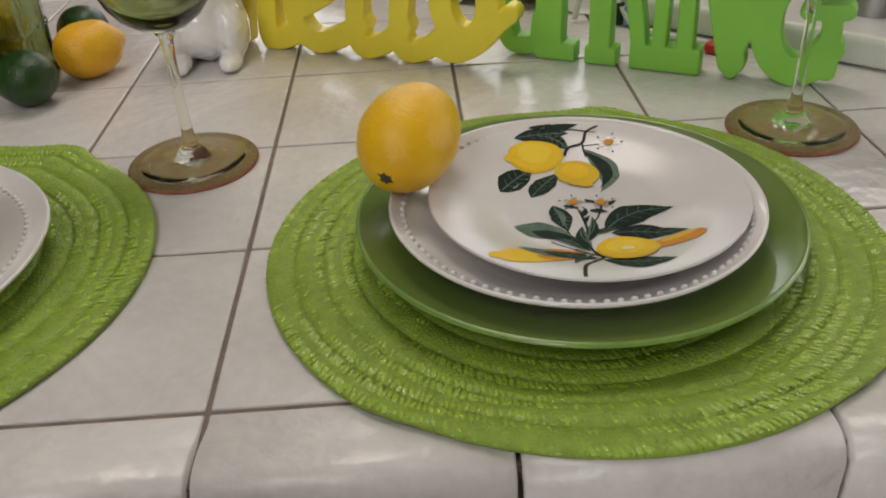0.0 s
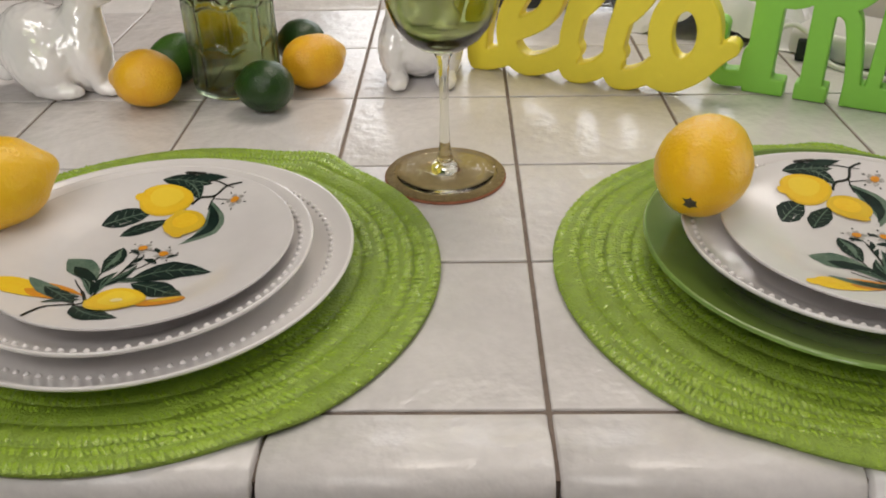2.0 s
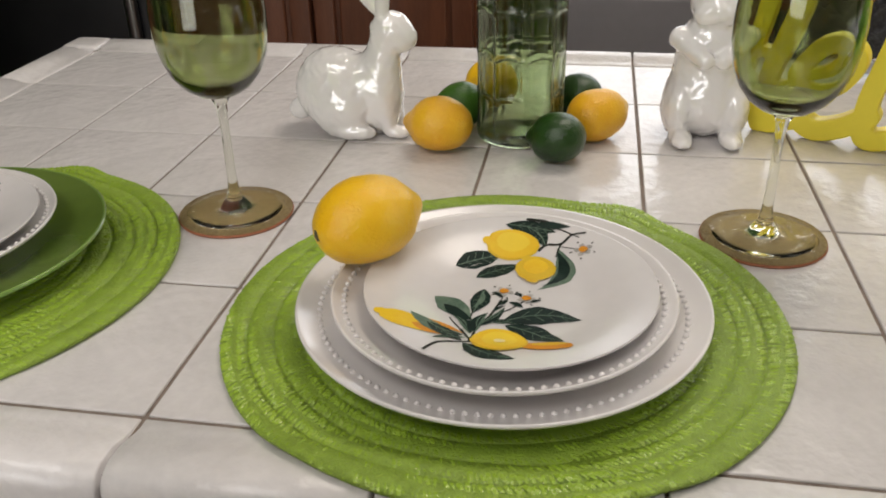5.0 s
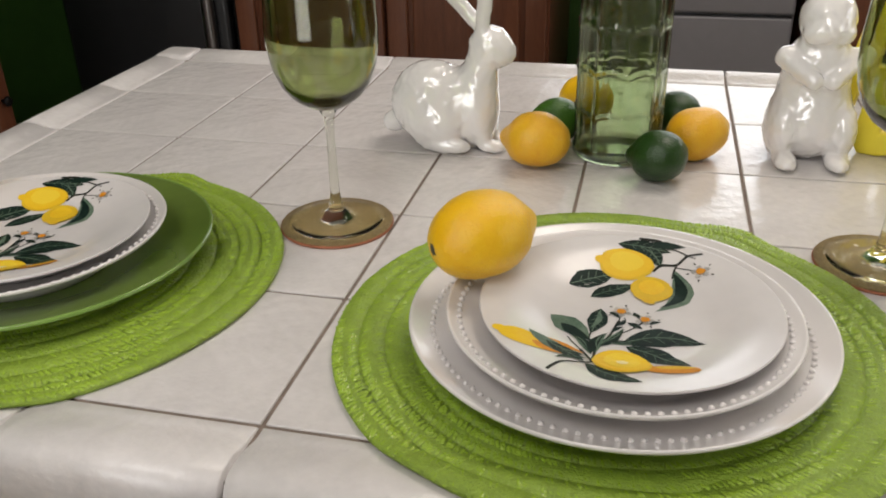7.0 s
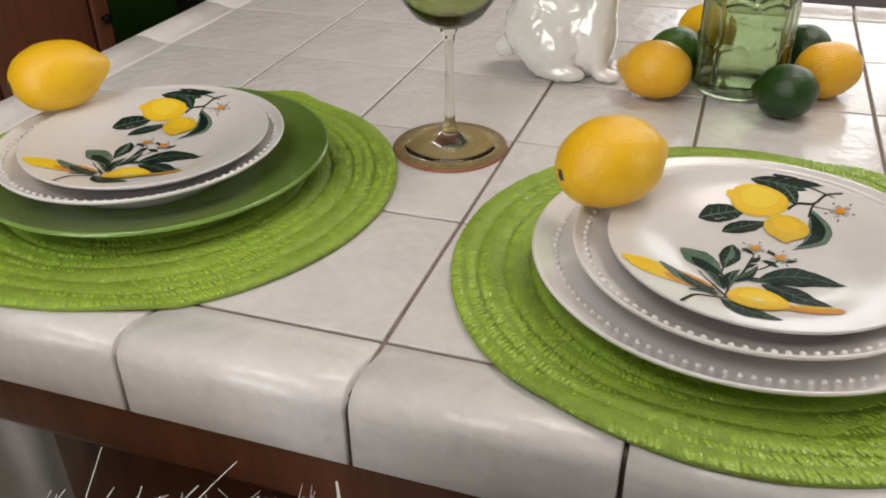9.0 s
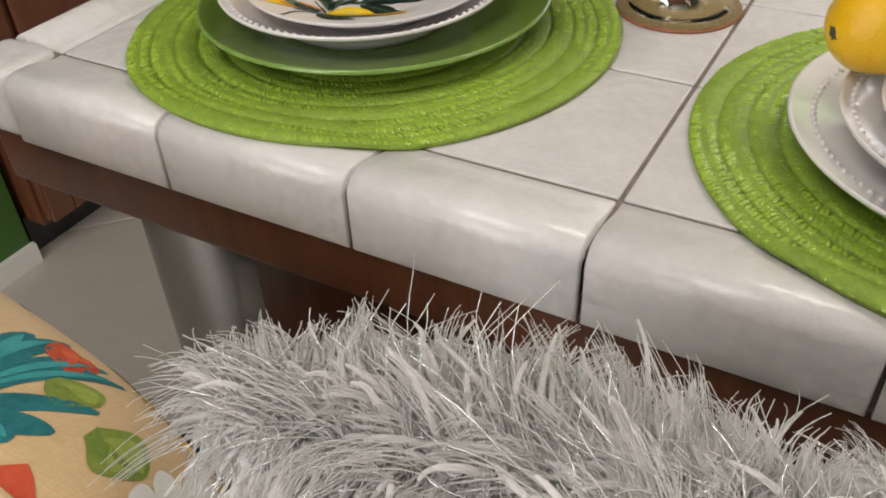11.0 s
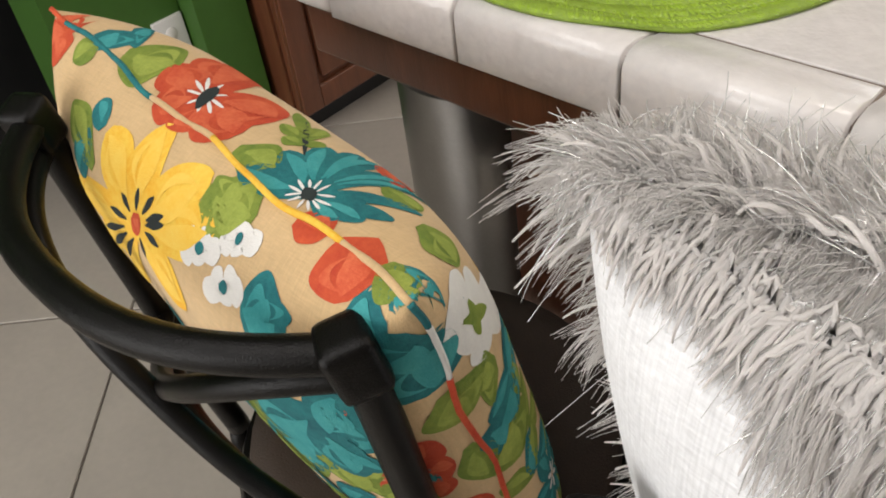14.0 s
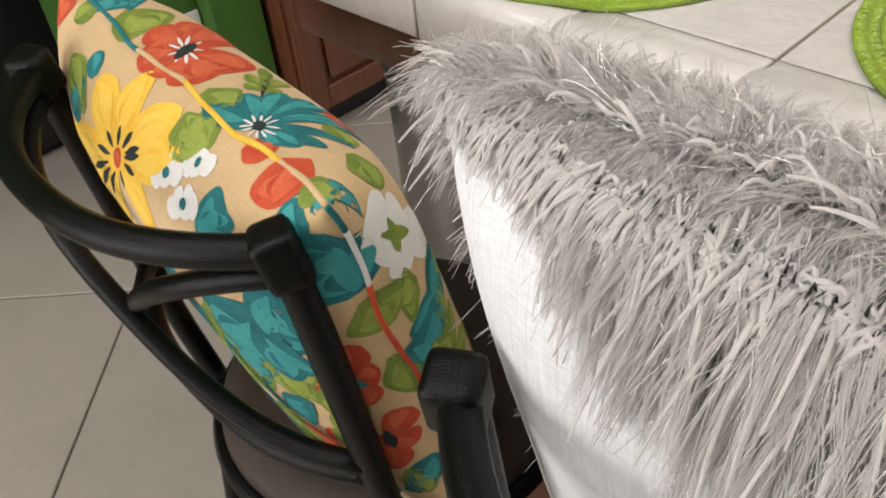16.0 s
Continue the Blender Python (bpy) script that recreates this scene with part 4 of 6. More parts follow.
def rod(x, y, z, a, b, r0, r1, flat=1.0):
    ax, ay, az = a
    d = np.subtract(b, a)
    t = np.clip(((x - ax) * d[0] + (y - ay) * d[1] + (z - az) * d[2]) / (d @ d), 0, 1)
    dist = np.sqrt((x - ax - d[0] * t) ** 2 + ((y - ay - d[1] * t) / flat) ** 2 + (z - az - d[2] * t) ** 2)
    return dist - (r0 + (r1 - r0) * t)


def blend(a, b, k):
    h = np.clip(0.5 + 0.5 * (b - a) / k, 0, 1)
    return b + (a - b) * h - k * h * (1 - h)


def sitting_rabbit(x, y, z):
    f = ball(x, y, z, (-0.018, 0, 0.046), (0.046, 0.036, 0.046))
    f = blend(f, ball(x, y, z, (0.030, 0, 0.044), (0.027, 0.026, 0.046)), 0.014)
    f = blend(f, ball(x, y, z, (0.038, 0, 0.084), (0.017, 0.017, 0.024)), 0.012)
    f = blend(f, ball(x, y, z, (0.047, 0, 0.111), (0.023, 0.0185, 0.022)), 0.008)
    f = blend(f, ball(x, y, z, (0.061, 0, 0.104), (0.013, 0.012, 0.012)), 0.008)
    f = blend(f, ball(x, y, z, (-0.064, 0, 0.020), (0.013, 0.012, 0.012)), 0.006)
    for s in (-1, 1):
        f = blend(f, ball(x, y, z, (-0.010, 0.025 * s, 0.032), (0.031, 0.015, 0.029)), 0.004)
        f = blend(f, ball(x, y, z, (0.006, 0.027 * s, 0.008), (0.028, 0.010, 0.010)), 0.003)
        f = blend(f, rod(x, y, z, (0.036, 0.012 * s, 0.050), (0.046, 0.013 * s, 0.008), 0.012, 0.008), 0.005)
        f = blend(f, ball(x, y, z, (0.054, 0.013 * s, 0.006), (0.014, 0.009, 0.007)), 0.003)
        f = blend(f, ball(x, y, z, (0.056, 0.013 * s, 0.114), (0.004, 0.004, 0.004)), 0.002)
    f = blend(f, rod(x, y, z, (0.036, 0.008, 0.126), (-0.008, 0.012, 0.168), 0.0075, 0.0085, 0.7), 0.004)
    f = blend(f, rod(x, y, z, (0.040, -0.008, 0.128), (0.047, -0.012, 0.176), 0.0070, 0.0085, 0.7), 0.004)
    return np.maximum(f, -z)


def standing_rabbit(x, y, z):
    f = ball(x, y, z, (0, 0.006, 0.040), (0.041, 0.042, 0.042))
    f = blend(f, ball(x, y, z, (0, 0.004, 0.080), (0.034, 0.031, 0.040)), 0.014)
    f = blend(f, ball(x, y, z, (0, 0, 0.102), (0.031, 0.027, 0.026)), 0.010)
    f = blend(f, ball(x, y, z, (0, -0.004, 0.143), (0.0265, 0.026, 0.028)), 0.008)
    f = blend(f, ball(x, y, z, (0, -0.026, 0.136), (0.012, 0.010, 0.011)), 0.007)
    for s in (-1, 1):
        f = blend(f, ball(x, y, z, (0.028 * s, -0.006, 0.032), (0.017, 0.032, 0.031)), 0.004)
        f = blend(f, ball(x, y, z, (0.025 * s, -0.034, 0.007), (0.0120, 0.024, 0.0085)), 0.003)
        f = blend(f, rod(x, y, z, (0.032 * s, -0.004, 0.104), (0.009 * s, -0.031, 0.088), 0.0115, 0.009), 0.004)
        f = blend(f, ball(x, y, z, (0.012 * s, -0.021, 0.132), (0.012, 0.010, 0.011)), 0.005)
        f = blend(f, rod(x, y, z, (0.011 * s, 0.002, 0.164), (0.015 * s, 0.006, 0.216), 0.0085, 0.0095, 0.7), 0.004)
    return np.maximum(f, -z)


def carved(field):
    """Shallow modelled tufts over the whole figure."""
    def f(x, y, z):
        w = np.sin(330 * x + 1.3 * np.sin(260 * z)) * np.sin(300 * y + 1.0 + np.sin(240 * x)) * np.sin(290 * z + 1.7 * np.sin(200 * x))
        return field(x, y, z) + 0.0007 * w
    return f


def rabbit(field, lo, hi, m, label):
    v, q = net(carved(field), lo, hi, 0.0020)
    ob = raw("rabbit_figurine", v, q, M_PORCELAIN)
    ob.matrix_world = m
    tagged(ob, label, "figurine", "porcelain rabbits")


rabbit(sitting_rabbit, (-0.085, -0.045, -0.004), (0.085, 0.045, 0.19), pose(-0.463, 0.500, TOP + 0.0005, 0, 0, -6), "glossy white porcelain crouching rabbit figurine")
rabbit(standing_rabbit, (-0.055, -0.065, -0.004), (0.055, 0.055, 0.235), pose(-0.090, 0.530, TOP + 0.0005, 0, 0, 3), "glossy white porcelain upright rabbit figurine")


# ---- cut-out word signs ----
def sign_mesh(strokes, boxes, lo, hi, thick):
    """Letters cut from board: the union of tapered strokes and boxes in (s, z), thick along +y."""
    def field(x, y, z):
        f = np.full(x.shape, 1.0)
        for pts, w in strokes:
            for (a, b), (c, d) in zip(pts, pts[1:]):
                w0 = w
                t = np.clip(((x - a) * (c - a) + (z - b) * (d - b)) / ((c - a) ** 2 + (d - b) ** 2 + 1e-12), 0, 1)
                f = np.minimum(f, np.hypot(x - a - (c - a) * t, z - b - (d - b) * t) - w0)
        for x0, x1, z0, z1 in boxes:
            qx, qz = np.abs(x - (x0 + x1) / 2) - (x1 - x0) / 2, np.abs(z - (z0 + z1) / 2) - (z1 - z0) / 2
            f = np.minimum(f, np.maximum(qx, qz))
        g = np.abs(y - thick / 2) - thick / 2
        return blend_max(np.maximum(f, -z), g)
    return net(field, (lo[0], -0.003, lo[1]), (hi[0], thick + 0.003, hi[1]), 0.0016)


def blend_max(a, b, k=0.0016):
    return -blend(-a, -b, k)


def arc(cx, cz, rx, rz, a0, a1, n=14):
    return [(cx + rx * math.cos(radians(a0 + (a1 - a0) * i / n)), cz + rz * math.sin(radians(a0 + (a1 - a0) * i / n))) for i in range(n + 1)]


def flow(pts, per=5):
    return [(v.x, v.z) for v in smooth_line([(a, 0, b) for a, b in pts], per)]


def ell(s):
    return [(flow([(s + 0.047, 0.036), (s + 0.025, 0.016), (s, 0.0125), (s - 0.003, 0.045), (s + 0.005, 0.085), (s + 0.020, 0.150), (s + 0.030, 0.178)]), 0.0105),
            (flow([(s + 0.004, 0.070), (s + 0.022, 0.088), (s + 0.047, 0.134), (s + 0.052, 0.165), (s + 0.040, 0.184), (s + 0.030, 0.178)]), 0.0068)]


HELLO = [(flow([(-0.036, 0.011), (-0.030, 0.05), (-0.016, 0.110), (-0.004, 0.175)]), 0.0105), (flow([(0.030, 0.018), (0.012, 0.012), (0.000, 0.013), (0.004, 0.060), (0.018, 0.110), (0.034, 0.175)]), 0.0115),
         (flow([(-0.034, 0.070), (-0.010, 0.078), (0.012, 0.076)]), 0.008),
         (flow([(0.105, 0.034), (0.080, 0.018), (0.054, 0.012), (0.036, 0.028), (0.034, 0.058), (0.050, 0.090), (0.072, 0.100), (0.084, 0.088), (0.072, 0.064), (0.044, 0.048)]), 0.0112)]
HELLO += ell(0.105) + ell(0.152)
HELLO += [(arc(0.2165, 0.064, 0.0235, 0.035, 0, 360, 26), 0.0118), (flow([(0.180, 0.020), (0.206, 0.0125), (0.232, 0.026), (0.250, 0.046), (0.2615, 0.056)]), 0.0085)]
SPRING = [(flow([(0.000, 0.062), (-0.001, 0.030), (0.006, 0.012), (0.030, 0.013)]), 0.0085), (flow([(0.030, 0.012), (0.032, 0.040)]), 0.006), (flow([(0.043, 0.012), (0.044, 0.12)]), 0.0135),
          (flow([(0.026, 0.10), (0.018, 0.115), (0.006, 0.13), (0.010, 0.15), (0.030, 0.15)]), 0.010), (flow([(0.044, 0.105), (0.062, 0.098), (0.080, 0.106), (0.086, 0.13), (0.07, 0.15), (0.045, 0.15)]), 0.0115),
          (flow([(0.0935, 0.012), (0.0945, 0.15), (0.115, 0.155), (0.130, 0.135), (0.125, 0.108), (0.100, 0.094)]), 0.0105), (flow([(0.104, 0.094), (0.118, 0.084), (0.126, 0.050), (0.131, 0.014)]), 0.0075),
          (flow([(0.148, 0.012), (0.150, 0.15)]), 0.0068), (flow([(0.1715, 0.012), (0.170, 0.15)]), 0.0078),
          (flow([(0.176, 0.15), (0.196, 0.085), (0.2135, 0.016)]), 0.0125), (flow([(0.214, 0.006), (0.216, 0.03), (0.222, 0.15)]), 0.0055), (flow([(0.204, 0.075), (0.214, 0.03), (0.228, 0.085)]), 0.010),
          (arc(0.266, 0.056, 0.028, 0.043, 60, 330, 22), 0.0132), (flow([(0.292, 0.016), (0.290, 0.060)]), 0.0085), (flow([(0.270, 0.066), (0.300, 0.068)]), 0.007)]
SPRING_BOXES = [(0.030, 0.070, 0.0, 0.017), (0.079, 0.110, 0.0, 0.017), (0.122, 0.187, 0.0, 0.0235)]


def word_sign(name, strokes, boxes, hi, m, mat, label):
    v, q = sign_mesh(strokes, boxes, (-0.056, -0.004), hi, 0.020)
    ob = raw(name, v, q, mat)
    ob.matrix_world = m
    tagged(ob, label, "sign", "cut-out word signs")


word_sign("word_sign", HELLO, [], (0.275, 0.20), pose(-0.030, 0.544, TOP + 0.0005, 0, 0, -25.0), M_SIGN_YELLOW, "yellow painted wooden cut-out sign reading hello")
word_sign("word_sign", SPRING, SPRING_BOXES, (0.315, 0.175), pose(0.209, 0.485, TOP + 0.0005, 0, 0, -27.4), M_SIGN_GREEN, "bright green wooden cut-out sign reading spring")

# ---- clutter behind the signs ----
tray = thing("plastic_tray", pose(0.475, 0.505, TOP + 0.0005, 0, 0, -43), "shallow white plastic tray behind the green sign", "tray")
bm = box(0.34, 0.10, 0.030, 0, 0, 0.015, 0.012, 4)
part("shell", bm, M_WHITE_PLASTIC, tray)
box_ob = thing("storage_canister", pose(0.545, 0.640, TOP + 0.0005, 0, 0, -43), "pinkish beige plastic canister behind the signs", "canister")
part("body", box(0.42, 0.14, 0.20, 0, 0, 0.10, 0.02, 4), M_BEIGE, box_ob)
part("lid", box(0.425, 0.145, 0.02, 0, 0, 0.2105, 0.006, 3), M_WHITE_PLASTIC, box_ob)
can = thing("drink_can", pose(0.562, 0.470, TOP + 0.0005), "dull grey aluminium can standing on tiles", "can")
part("body", lathe([(0, 0.004), (0.026, 0.003), (0.030, 0.0), (0.033, 0.006), (0.034, 0.012), (0.034, 0.105), (0.028, 0.118), (0, 0.116)], 40), M_CAN, can)
part("rim", lathe([(0.0335, 0.002), (0.0352, 0.003), (0.0352, 0.006), (0.0335, 0.007)], 40, True), M_STEEL, can, "bright bottom rim")
cable = finish(tube(smooth_line([(0.292, 0.568, TOP + 0.004), (0.300, 0.572, TOP + 0.030), (0.318, 0.570, TOP + 0.036), (0.336, 0.552, TOP + 0.022), (0.348, 0.536, TOP + 0.0045), (0.372, 0.505, TOP + 0.004), (0.43, 0.452, TOP + 0.004)], 6), 0.003, 8), "white_cable", M_WHITE_PLASTIC)
tagged(cable, "looped white plastic cable on the tiles", "cable")
packet = finish(box(0.024, 0.008, 0.024, 0, 0, 0.012, 0.003), "foil_packet", M_INK)
packet.matrix_world = pose(0.330, 0.556, TOP + 0.0005, 0, 0, -30)
tagged(packet, "small dark packet with a pale blue end", "packet")
pf = finish(box(0.010, 0.009, 0.021, 0.0175, 0, 0.0105, 0.003), "packet_end", M_BLUE_FOIL, True, packet, "pale blue printed end")
red = finish(box(0.028, 0.016, 0.010, 0, 0, 0.005, 0.004), "bottle_cap", M_GLOSS_RED)
red.matrix_world = pose(0.412, 0.452, TOP + 0.0005, 0, 0, -40)
tagged(red, "small red plastic clip lying on tiles", "clip")


def crumpled(name, m, sx, sy, h, mat, label, category, seed):
    n = 44
    verts, faces = [], []
    off = Vector((seed * 3.1, seed * 1.7, 0))
    for i in range(n + 1):
        for j in range(n + 1):
            u, v = 2 * i / n - 1, 2 * j / n - 1
            e = max(0, 1 - (u * u + v * v) ** 1.2 * 0.72)
            q = Vector((u * 1.7, v * 1.7, 0)) + off
            fold = abs(noise.noise(q * 1.6)) + 0.5 * abs(noise.noise(q * 4.0))
            verts.append((u * sx / 2 * (1 + 0.15 * noise.noise(q * 1.1)), v * sy / 2 * (1 + 0.15 * noise.noise(q * 1.3 + Vector((4, 0, 0)))), max(0.0008, h * e ** 0.7 * (0.45 + fold))))
    for i in range(n):
        for j in range(n):
            faces.append((i * (n + 1) + j, (i + 1) * (n + 1) + j, (i + 1) * (n + 1) + j + 1, i * (n + 1) + j + 1))
    ob = raw(name, verts, faces, mat)
    ob.matrix_world = m
    return tagged(ob, label, category)


crumpled("plastic_bag", pose(0.265, 0.690, TOP + 0.0005, 0, 0, -25), 0.24, 0.14, 0.075, M_BAG, "crumpled white plastic bag on the tiles", "bag", 1)
crumpled("dark_cloth", pose(0.20, 0.80, TOP + 0.0005, 0, 0, -5), 0.42, 0.09, 0.11, M_DARK_CLOTH, "dark grey speckled cloth heaped at counter edge", "cloth", 2)
crumpled("folded_cloth", pose(-2.62, 0.12, 0.7210), 0.30, 0.34, 0.10, M_NAVY, "navy blue cloth on the black cabinet", "cloth", 3)


# ---- counter stools ----
def counter_stool(m):
    """Black metal stool: bowed top rail, crossed back tubes, round cushioned seat, four splayed legs. Origin on the floor below the back's middle."""
    st = thing("counter_stool", m, "black metal counter stool with crossed tube back", "stool", "counter stools")
    W = 0.176
    lean = lambda z, x=0.176: (0.22 - 0.115 * (x / 0.176) ** 2) * (0.916 - z)
    bow = lambda x: 0.075 * (abs(x) / W) ** 2.4
    xs = [W * (2 * i / 28 - 1) for i in range(29)]
    part("top_rail", tube([Vector((x, bow(x), 0.916)) for x in xs], 0.0112, 14), M_BLACK_METAL, st)
    for s in (-1, 1):
        cross = [0.795 + 0.098 * s * math.sin(math.pi / 2 * x / W) for x in xs]
        part("back_tube", tube([Vector((x, bow(x) + lean(z, x) + 0.005 * s, z)) for x, z in zip(xs, cross)], 0.0088, 12), M_BLACK_METAL, st)
        part("back_post", tube(smooth_line([(W * s, 0.075 + lean(z), z) for z in (0.922, 0.85, 0.74, 0.62)] + [(0.172 * s, 0.122, 0.51)], 5), 0.0122, 14), M_BLACK_METAL, st)
        cap = part("post_cap", box(0.030, 0.029, 0.040, 0, 0, 0, 0.0095, 4), M_BLACK_METAL, st, "rounded black corner cap")
        cap.matrix_basis = pose(W * s, 0.073, 0.914, 12, 0, -30 * s)
        part("front_leg", tube(smooth_line([(0.15 * s, 0.36, 0.51), (0.17 * s, 0.38, 0.3), (0.19 * s, 0.40, 0.008)], 5), 0.0115, 12), M_BLACK_METAL, st)
        part("rear_leg", tube(smooth_line([(0.172 * s, 0.122, 0.51), (0.18 * s, 0.09, 0.3), (0.195 * s, 0.05, 0.008)], 5), 0.0115, 12), M_BLACK_METAL, st)
        for fx, fy in ((0.19, 0.40), (0.195, 0.05)):
            part("foot", lathe([(0, 0), (0.014, 0), (0.0145, 0.006), (0.0125, 0.014), (0, 0.014)], 16), M_BLACK, st).matrix_basis = pose(fx * s, fy, 0)
    part("lower_back_rail", tube([Vector((x, bow(x) + lean(0.672, x), 0.672)) for x in xs], 0.0095, 12), M_BLACK_METAL, st)
    part("seat_ring", lathe([(0.178, 0.505), (0.192, 0.502), (0.198, 0.515), (0.192, 0.528), (0.178, 0.525)], 56, True), M_BLACK_METAL, st).matrix_basis = pose(0, 0.245, 0)
    part("seat_cushion", lathe([(0, 0.515), (0.17, 0.515), (0.185, 0.530), (0.180, 0.546), (0.15, 0.554), (0, 0.556)], 56), M_SEAT, st, "dark brown upholstered seat").matrix_basis = pose(0, 0.245, 0)
    part("foot_ring", lathe([(0.186, 0.232), (0.196, 0.230), (0.199, 0.240), (0.194, 0.249), (0.185, 0.246)], 56, True), M_BLACK_METAL, st).matrix_basis = pose(0, 0.245, 0)
    return st


M_SEAT = material("dark_upholstery", (0.045, 0.032, 0.024), 0.7, vary=0.12, scale=40, bump=0.4, bump_scale=500)
stool = counter_stool(pose(-0.755, -0.419, 0, 0, 0, -1.7))
copy_thing(stool, pose(-0.252, -0.432, 0))


# ---- pillows ----
class Cushion:
    """A stuffed cushion: local x along the top edge, y up, z towards the back face."""

    def __init__(self, corner, ex, ey, w, h, thick, hollow):
        self.ex = Vector(ex).normalized()
        e = Vector(ey)
        self.ey = (e - self.ex * self.ex.dot(e)).normalized()
        self.ez = self.ex.cross(self.ey)
        self.w, self.h, self.t, self.hollow = w, h, thick, hollow
        self.c = Vector(corner) - self.ex * w / 2 - self.ey * h / 2

    def at(self, u, v, side):
        x = self.w / 2 * u * (1 - 0.05 * (1 - v * v))
        y = self.h / 2 * v * (1 - self.hollow * (1 - u * u))
        z = side * self.t / 2 * math.sqrt(max(0, (1 - u ** 4) * (1 - v ** 4)))
        z += 0.004 * side * noise.noise(Vector((u * 2.3, v * 2.3, side * 3.0))) * (1 - u * u) * (1 - v * v)
        return self.c + self.ex * x + self.ey * y + self.ez * z

    def face(self, side, n=56):
        g = [math.sin(math.pi / 2 * (2 * i / n - 1)) for i in range(n + 1)]
        verts = [self.at(u, v, side) for u in g for v in g]
        faces = []
        for i in range(n):
            for j in range(n):
                q = (i * (n + 1) + j, (i + 1) * (n + 1) + j, (i + 1) * (n + 1) + j + 1, i * (n + 1) + j + 1)
                faces.append(q if side > 0 else q[::-1])
        return verts, faces


floral = Cushion((-0.553, -0.328, 0.948), (0.99, -0.14, 0), (0, -0.22, 0.97), 0.46, 0.40, 0.17, 0.065)
pillow = thing("floral_pillow", pose(0, 0, 0), "tan cotton pillow printed with bright flowers on stool", "pillow", "pillows")
from mathutils.bvhtree import BVHTree
TREES = {}
for side, name in ((1, "back_cover"), (-1, "front_cover")):
    v, f = floral.face(side)
    raw(name, v, f, M_FABRIC, True, pillow)
    TREES[side] = BVHTree.FromPolygons(v, f)


def piping(cushion, edge, t0, t1, mat, name="piping"):
    pts = []
    for i in range(21):
        t = t0 + (t1 - t0) * i / 20
        p = cushion.at(t, 1, 1) if edge == "top" else cushion.at(1, t, 1) if edge == "right" else cushion.at(-1, t, 1)
        pts.append(p + Vector((0.0, 0.0028 * math.sin(9 * t + 1), 0.0016 * math.sin(23 * t) + 0.001)))
    part(name, tube(pts, 0.0022, 8), mat, pillow, "coloured corded seam")


piping(floral, "top", -1.0, -0.90, M_RED)
piping(floral, "top", -0.90, -0.26, M_TEAL)
piping(floral, "top", -0.26, 0.08, M_FABRIC)
piping(floral, "top", 0.08, 0.72, M_YELLOW)
piping(floral, "top", 0.72, 1.0, M_FABRIC)
piping(floral, "right", 1.0, 0.86, M_TEAL)
piping(floral, "right", 0.86, 0.6, M_WHITE_PRINT)
piping(floral, "right", 0.6, -1.0, M_RED)
piping(floral, "left", -1.0, 1.0, M_FABRIC)
WASHES = {M_YELLOW: M_YELLOW_WASH, M_RED: M_RED_WASH, M_TEAL: M_TEAL_WASH, M_OLIVE: M_OLIVE_WASH}


class Motif:
    """Cloth print laid on the pillow's faces: petals and leaves in a plane at a point, dropped on to the cover along the normal."""

    def __init__(self, place, aim=(0, 0, 1)):
        best = None
        for side, tree in TREES.items():
            hit, n, _, d = tree.find_nearest(Vector(place))
            if best is None or d < best[2]:
                best = (hit, n, d, side)
        self.p, self.n, _, self.side = best
        self.x = Vector((1, 0, 0)) - self.n * self.n.x
        self.x.normalize()
        self.y = self.n.cross(self.x)
        self.layers = []

    def drop(self, a, b, lift):
        o = self.p + self.x * a + self.y * b + self.n * 0.06
        best = None
        for tree in TREES.values():
            hit, n, _, d = tree.ray_cast(o, -self.n, 0.16)
            if hit is not None and (best is None or d < best[2]):
                best = (hit, n, d)
        return best[0] + best[1] * lift if best else None

    def blade(self, mat, r0, r1, angle, width, lift=0.0005, sharp=None, bend=0.0, n=14, at=(0, 0)):
        v, f = [], []
        self.layers.append((mat, v, f))
        if sharp is None:
            sharp = 0.8 if mat in (M_OLIVE, M_INK) else 0.55
        wash = WASHES.get(mat)
        if wash and width > 0.013:
            # a lighter brush stroke along the petal
            side = width * 0.12 * (1 if int(angle) % 2 else -1)
            self.blade(wash, r0 + (r1 - r0) * 0.22, r0 + (r1 - r0) * 0.93, angle, width * 0.42, lift + 0.00025, 0.9, side, n, at)
            if width > 0.03:
                self.blade(wash, r0 + (r1 - r0) * 0.35, r0 + (r1 - r0) * 0.88, angle, width * 0.16, lift + 0.00025, 0.9, -side * 2.4, n, at)
        ca, sa = math.cos(radians(angle)), math.sin(radians(angle))
        rows = []
        for i in range(n + 1):
            t = i / n
            r = r0 + (r1 - r0) * t
            h = width * 0.5 * max(math.sin(math.pi * (0.06 + 0.92 * t ** 1.25)), 0.02) ** sharp
            c = bend * 4 * t * (1 - t)
            row = []
            for j in (-1, -0.67, -0.33, 0, 0.33, 0.67, 1):
                s = c + h * j * (1 + 0.06 * math.sin(9 * t + angle))
                q = self.drop(at[0] + r * ca - s * sa, at[1] + r * sa + s * ca, lift)
                if q is None:
                    row.append(None)
                else:
                    row.append(len(v))
                    v.append(q)
            rows.append(row)
        for a, b in zip(rows, rows[1:]):
            for j in range(6):
                q = (a[j], b[j], b[j + 1], a[j + 1])
                if None not in q and max((v[q[k]] - v[q[k - 1]]).length for k in range(4)) < 0.03:
                    f.append(q)

    def done(self, name="printed_flower"):
        for mat, v, f in self.layers:
            if f:
                raw({M_OLIVE: "printed_leaf", M_INK: "printed_stamen"}.get(mat, "brush_stroke" if mat in WASHES.values() else name), v, f, mat, True, pillow)


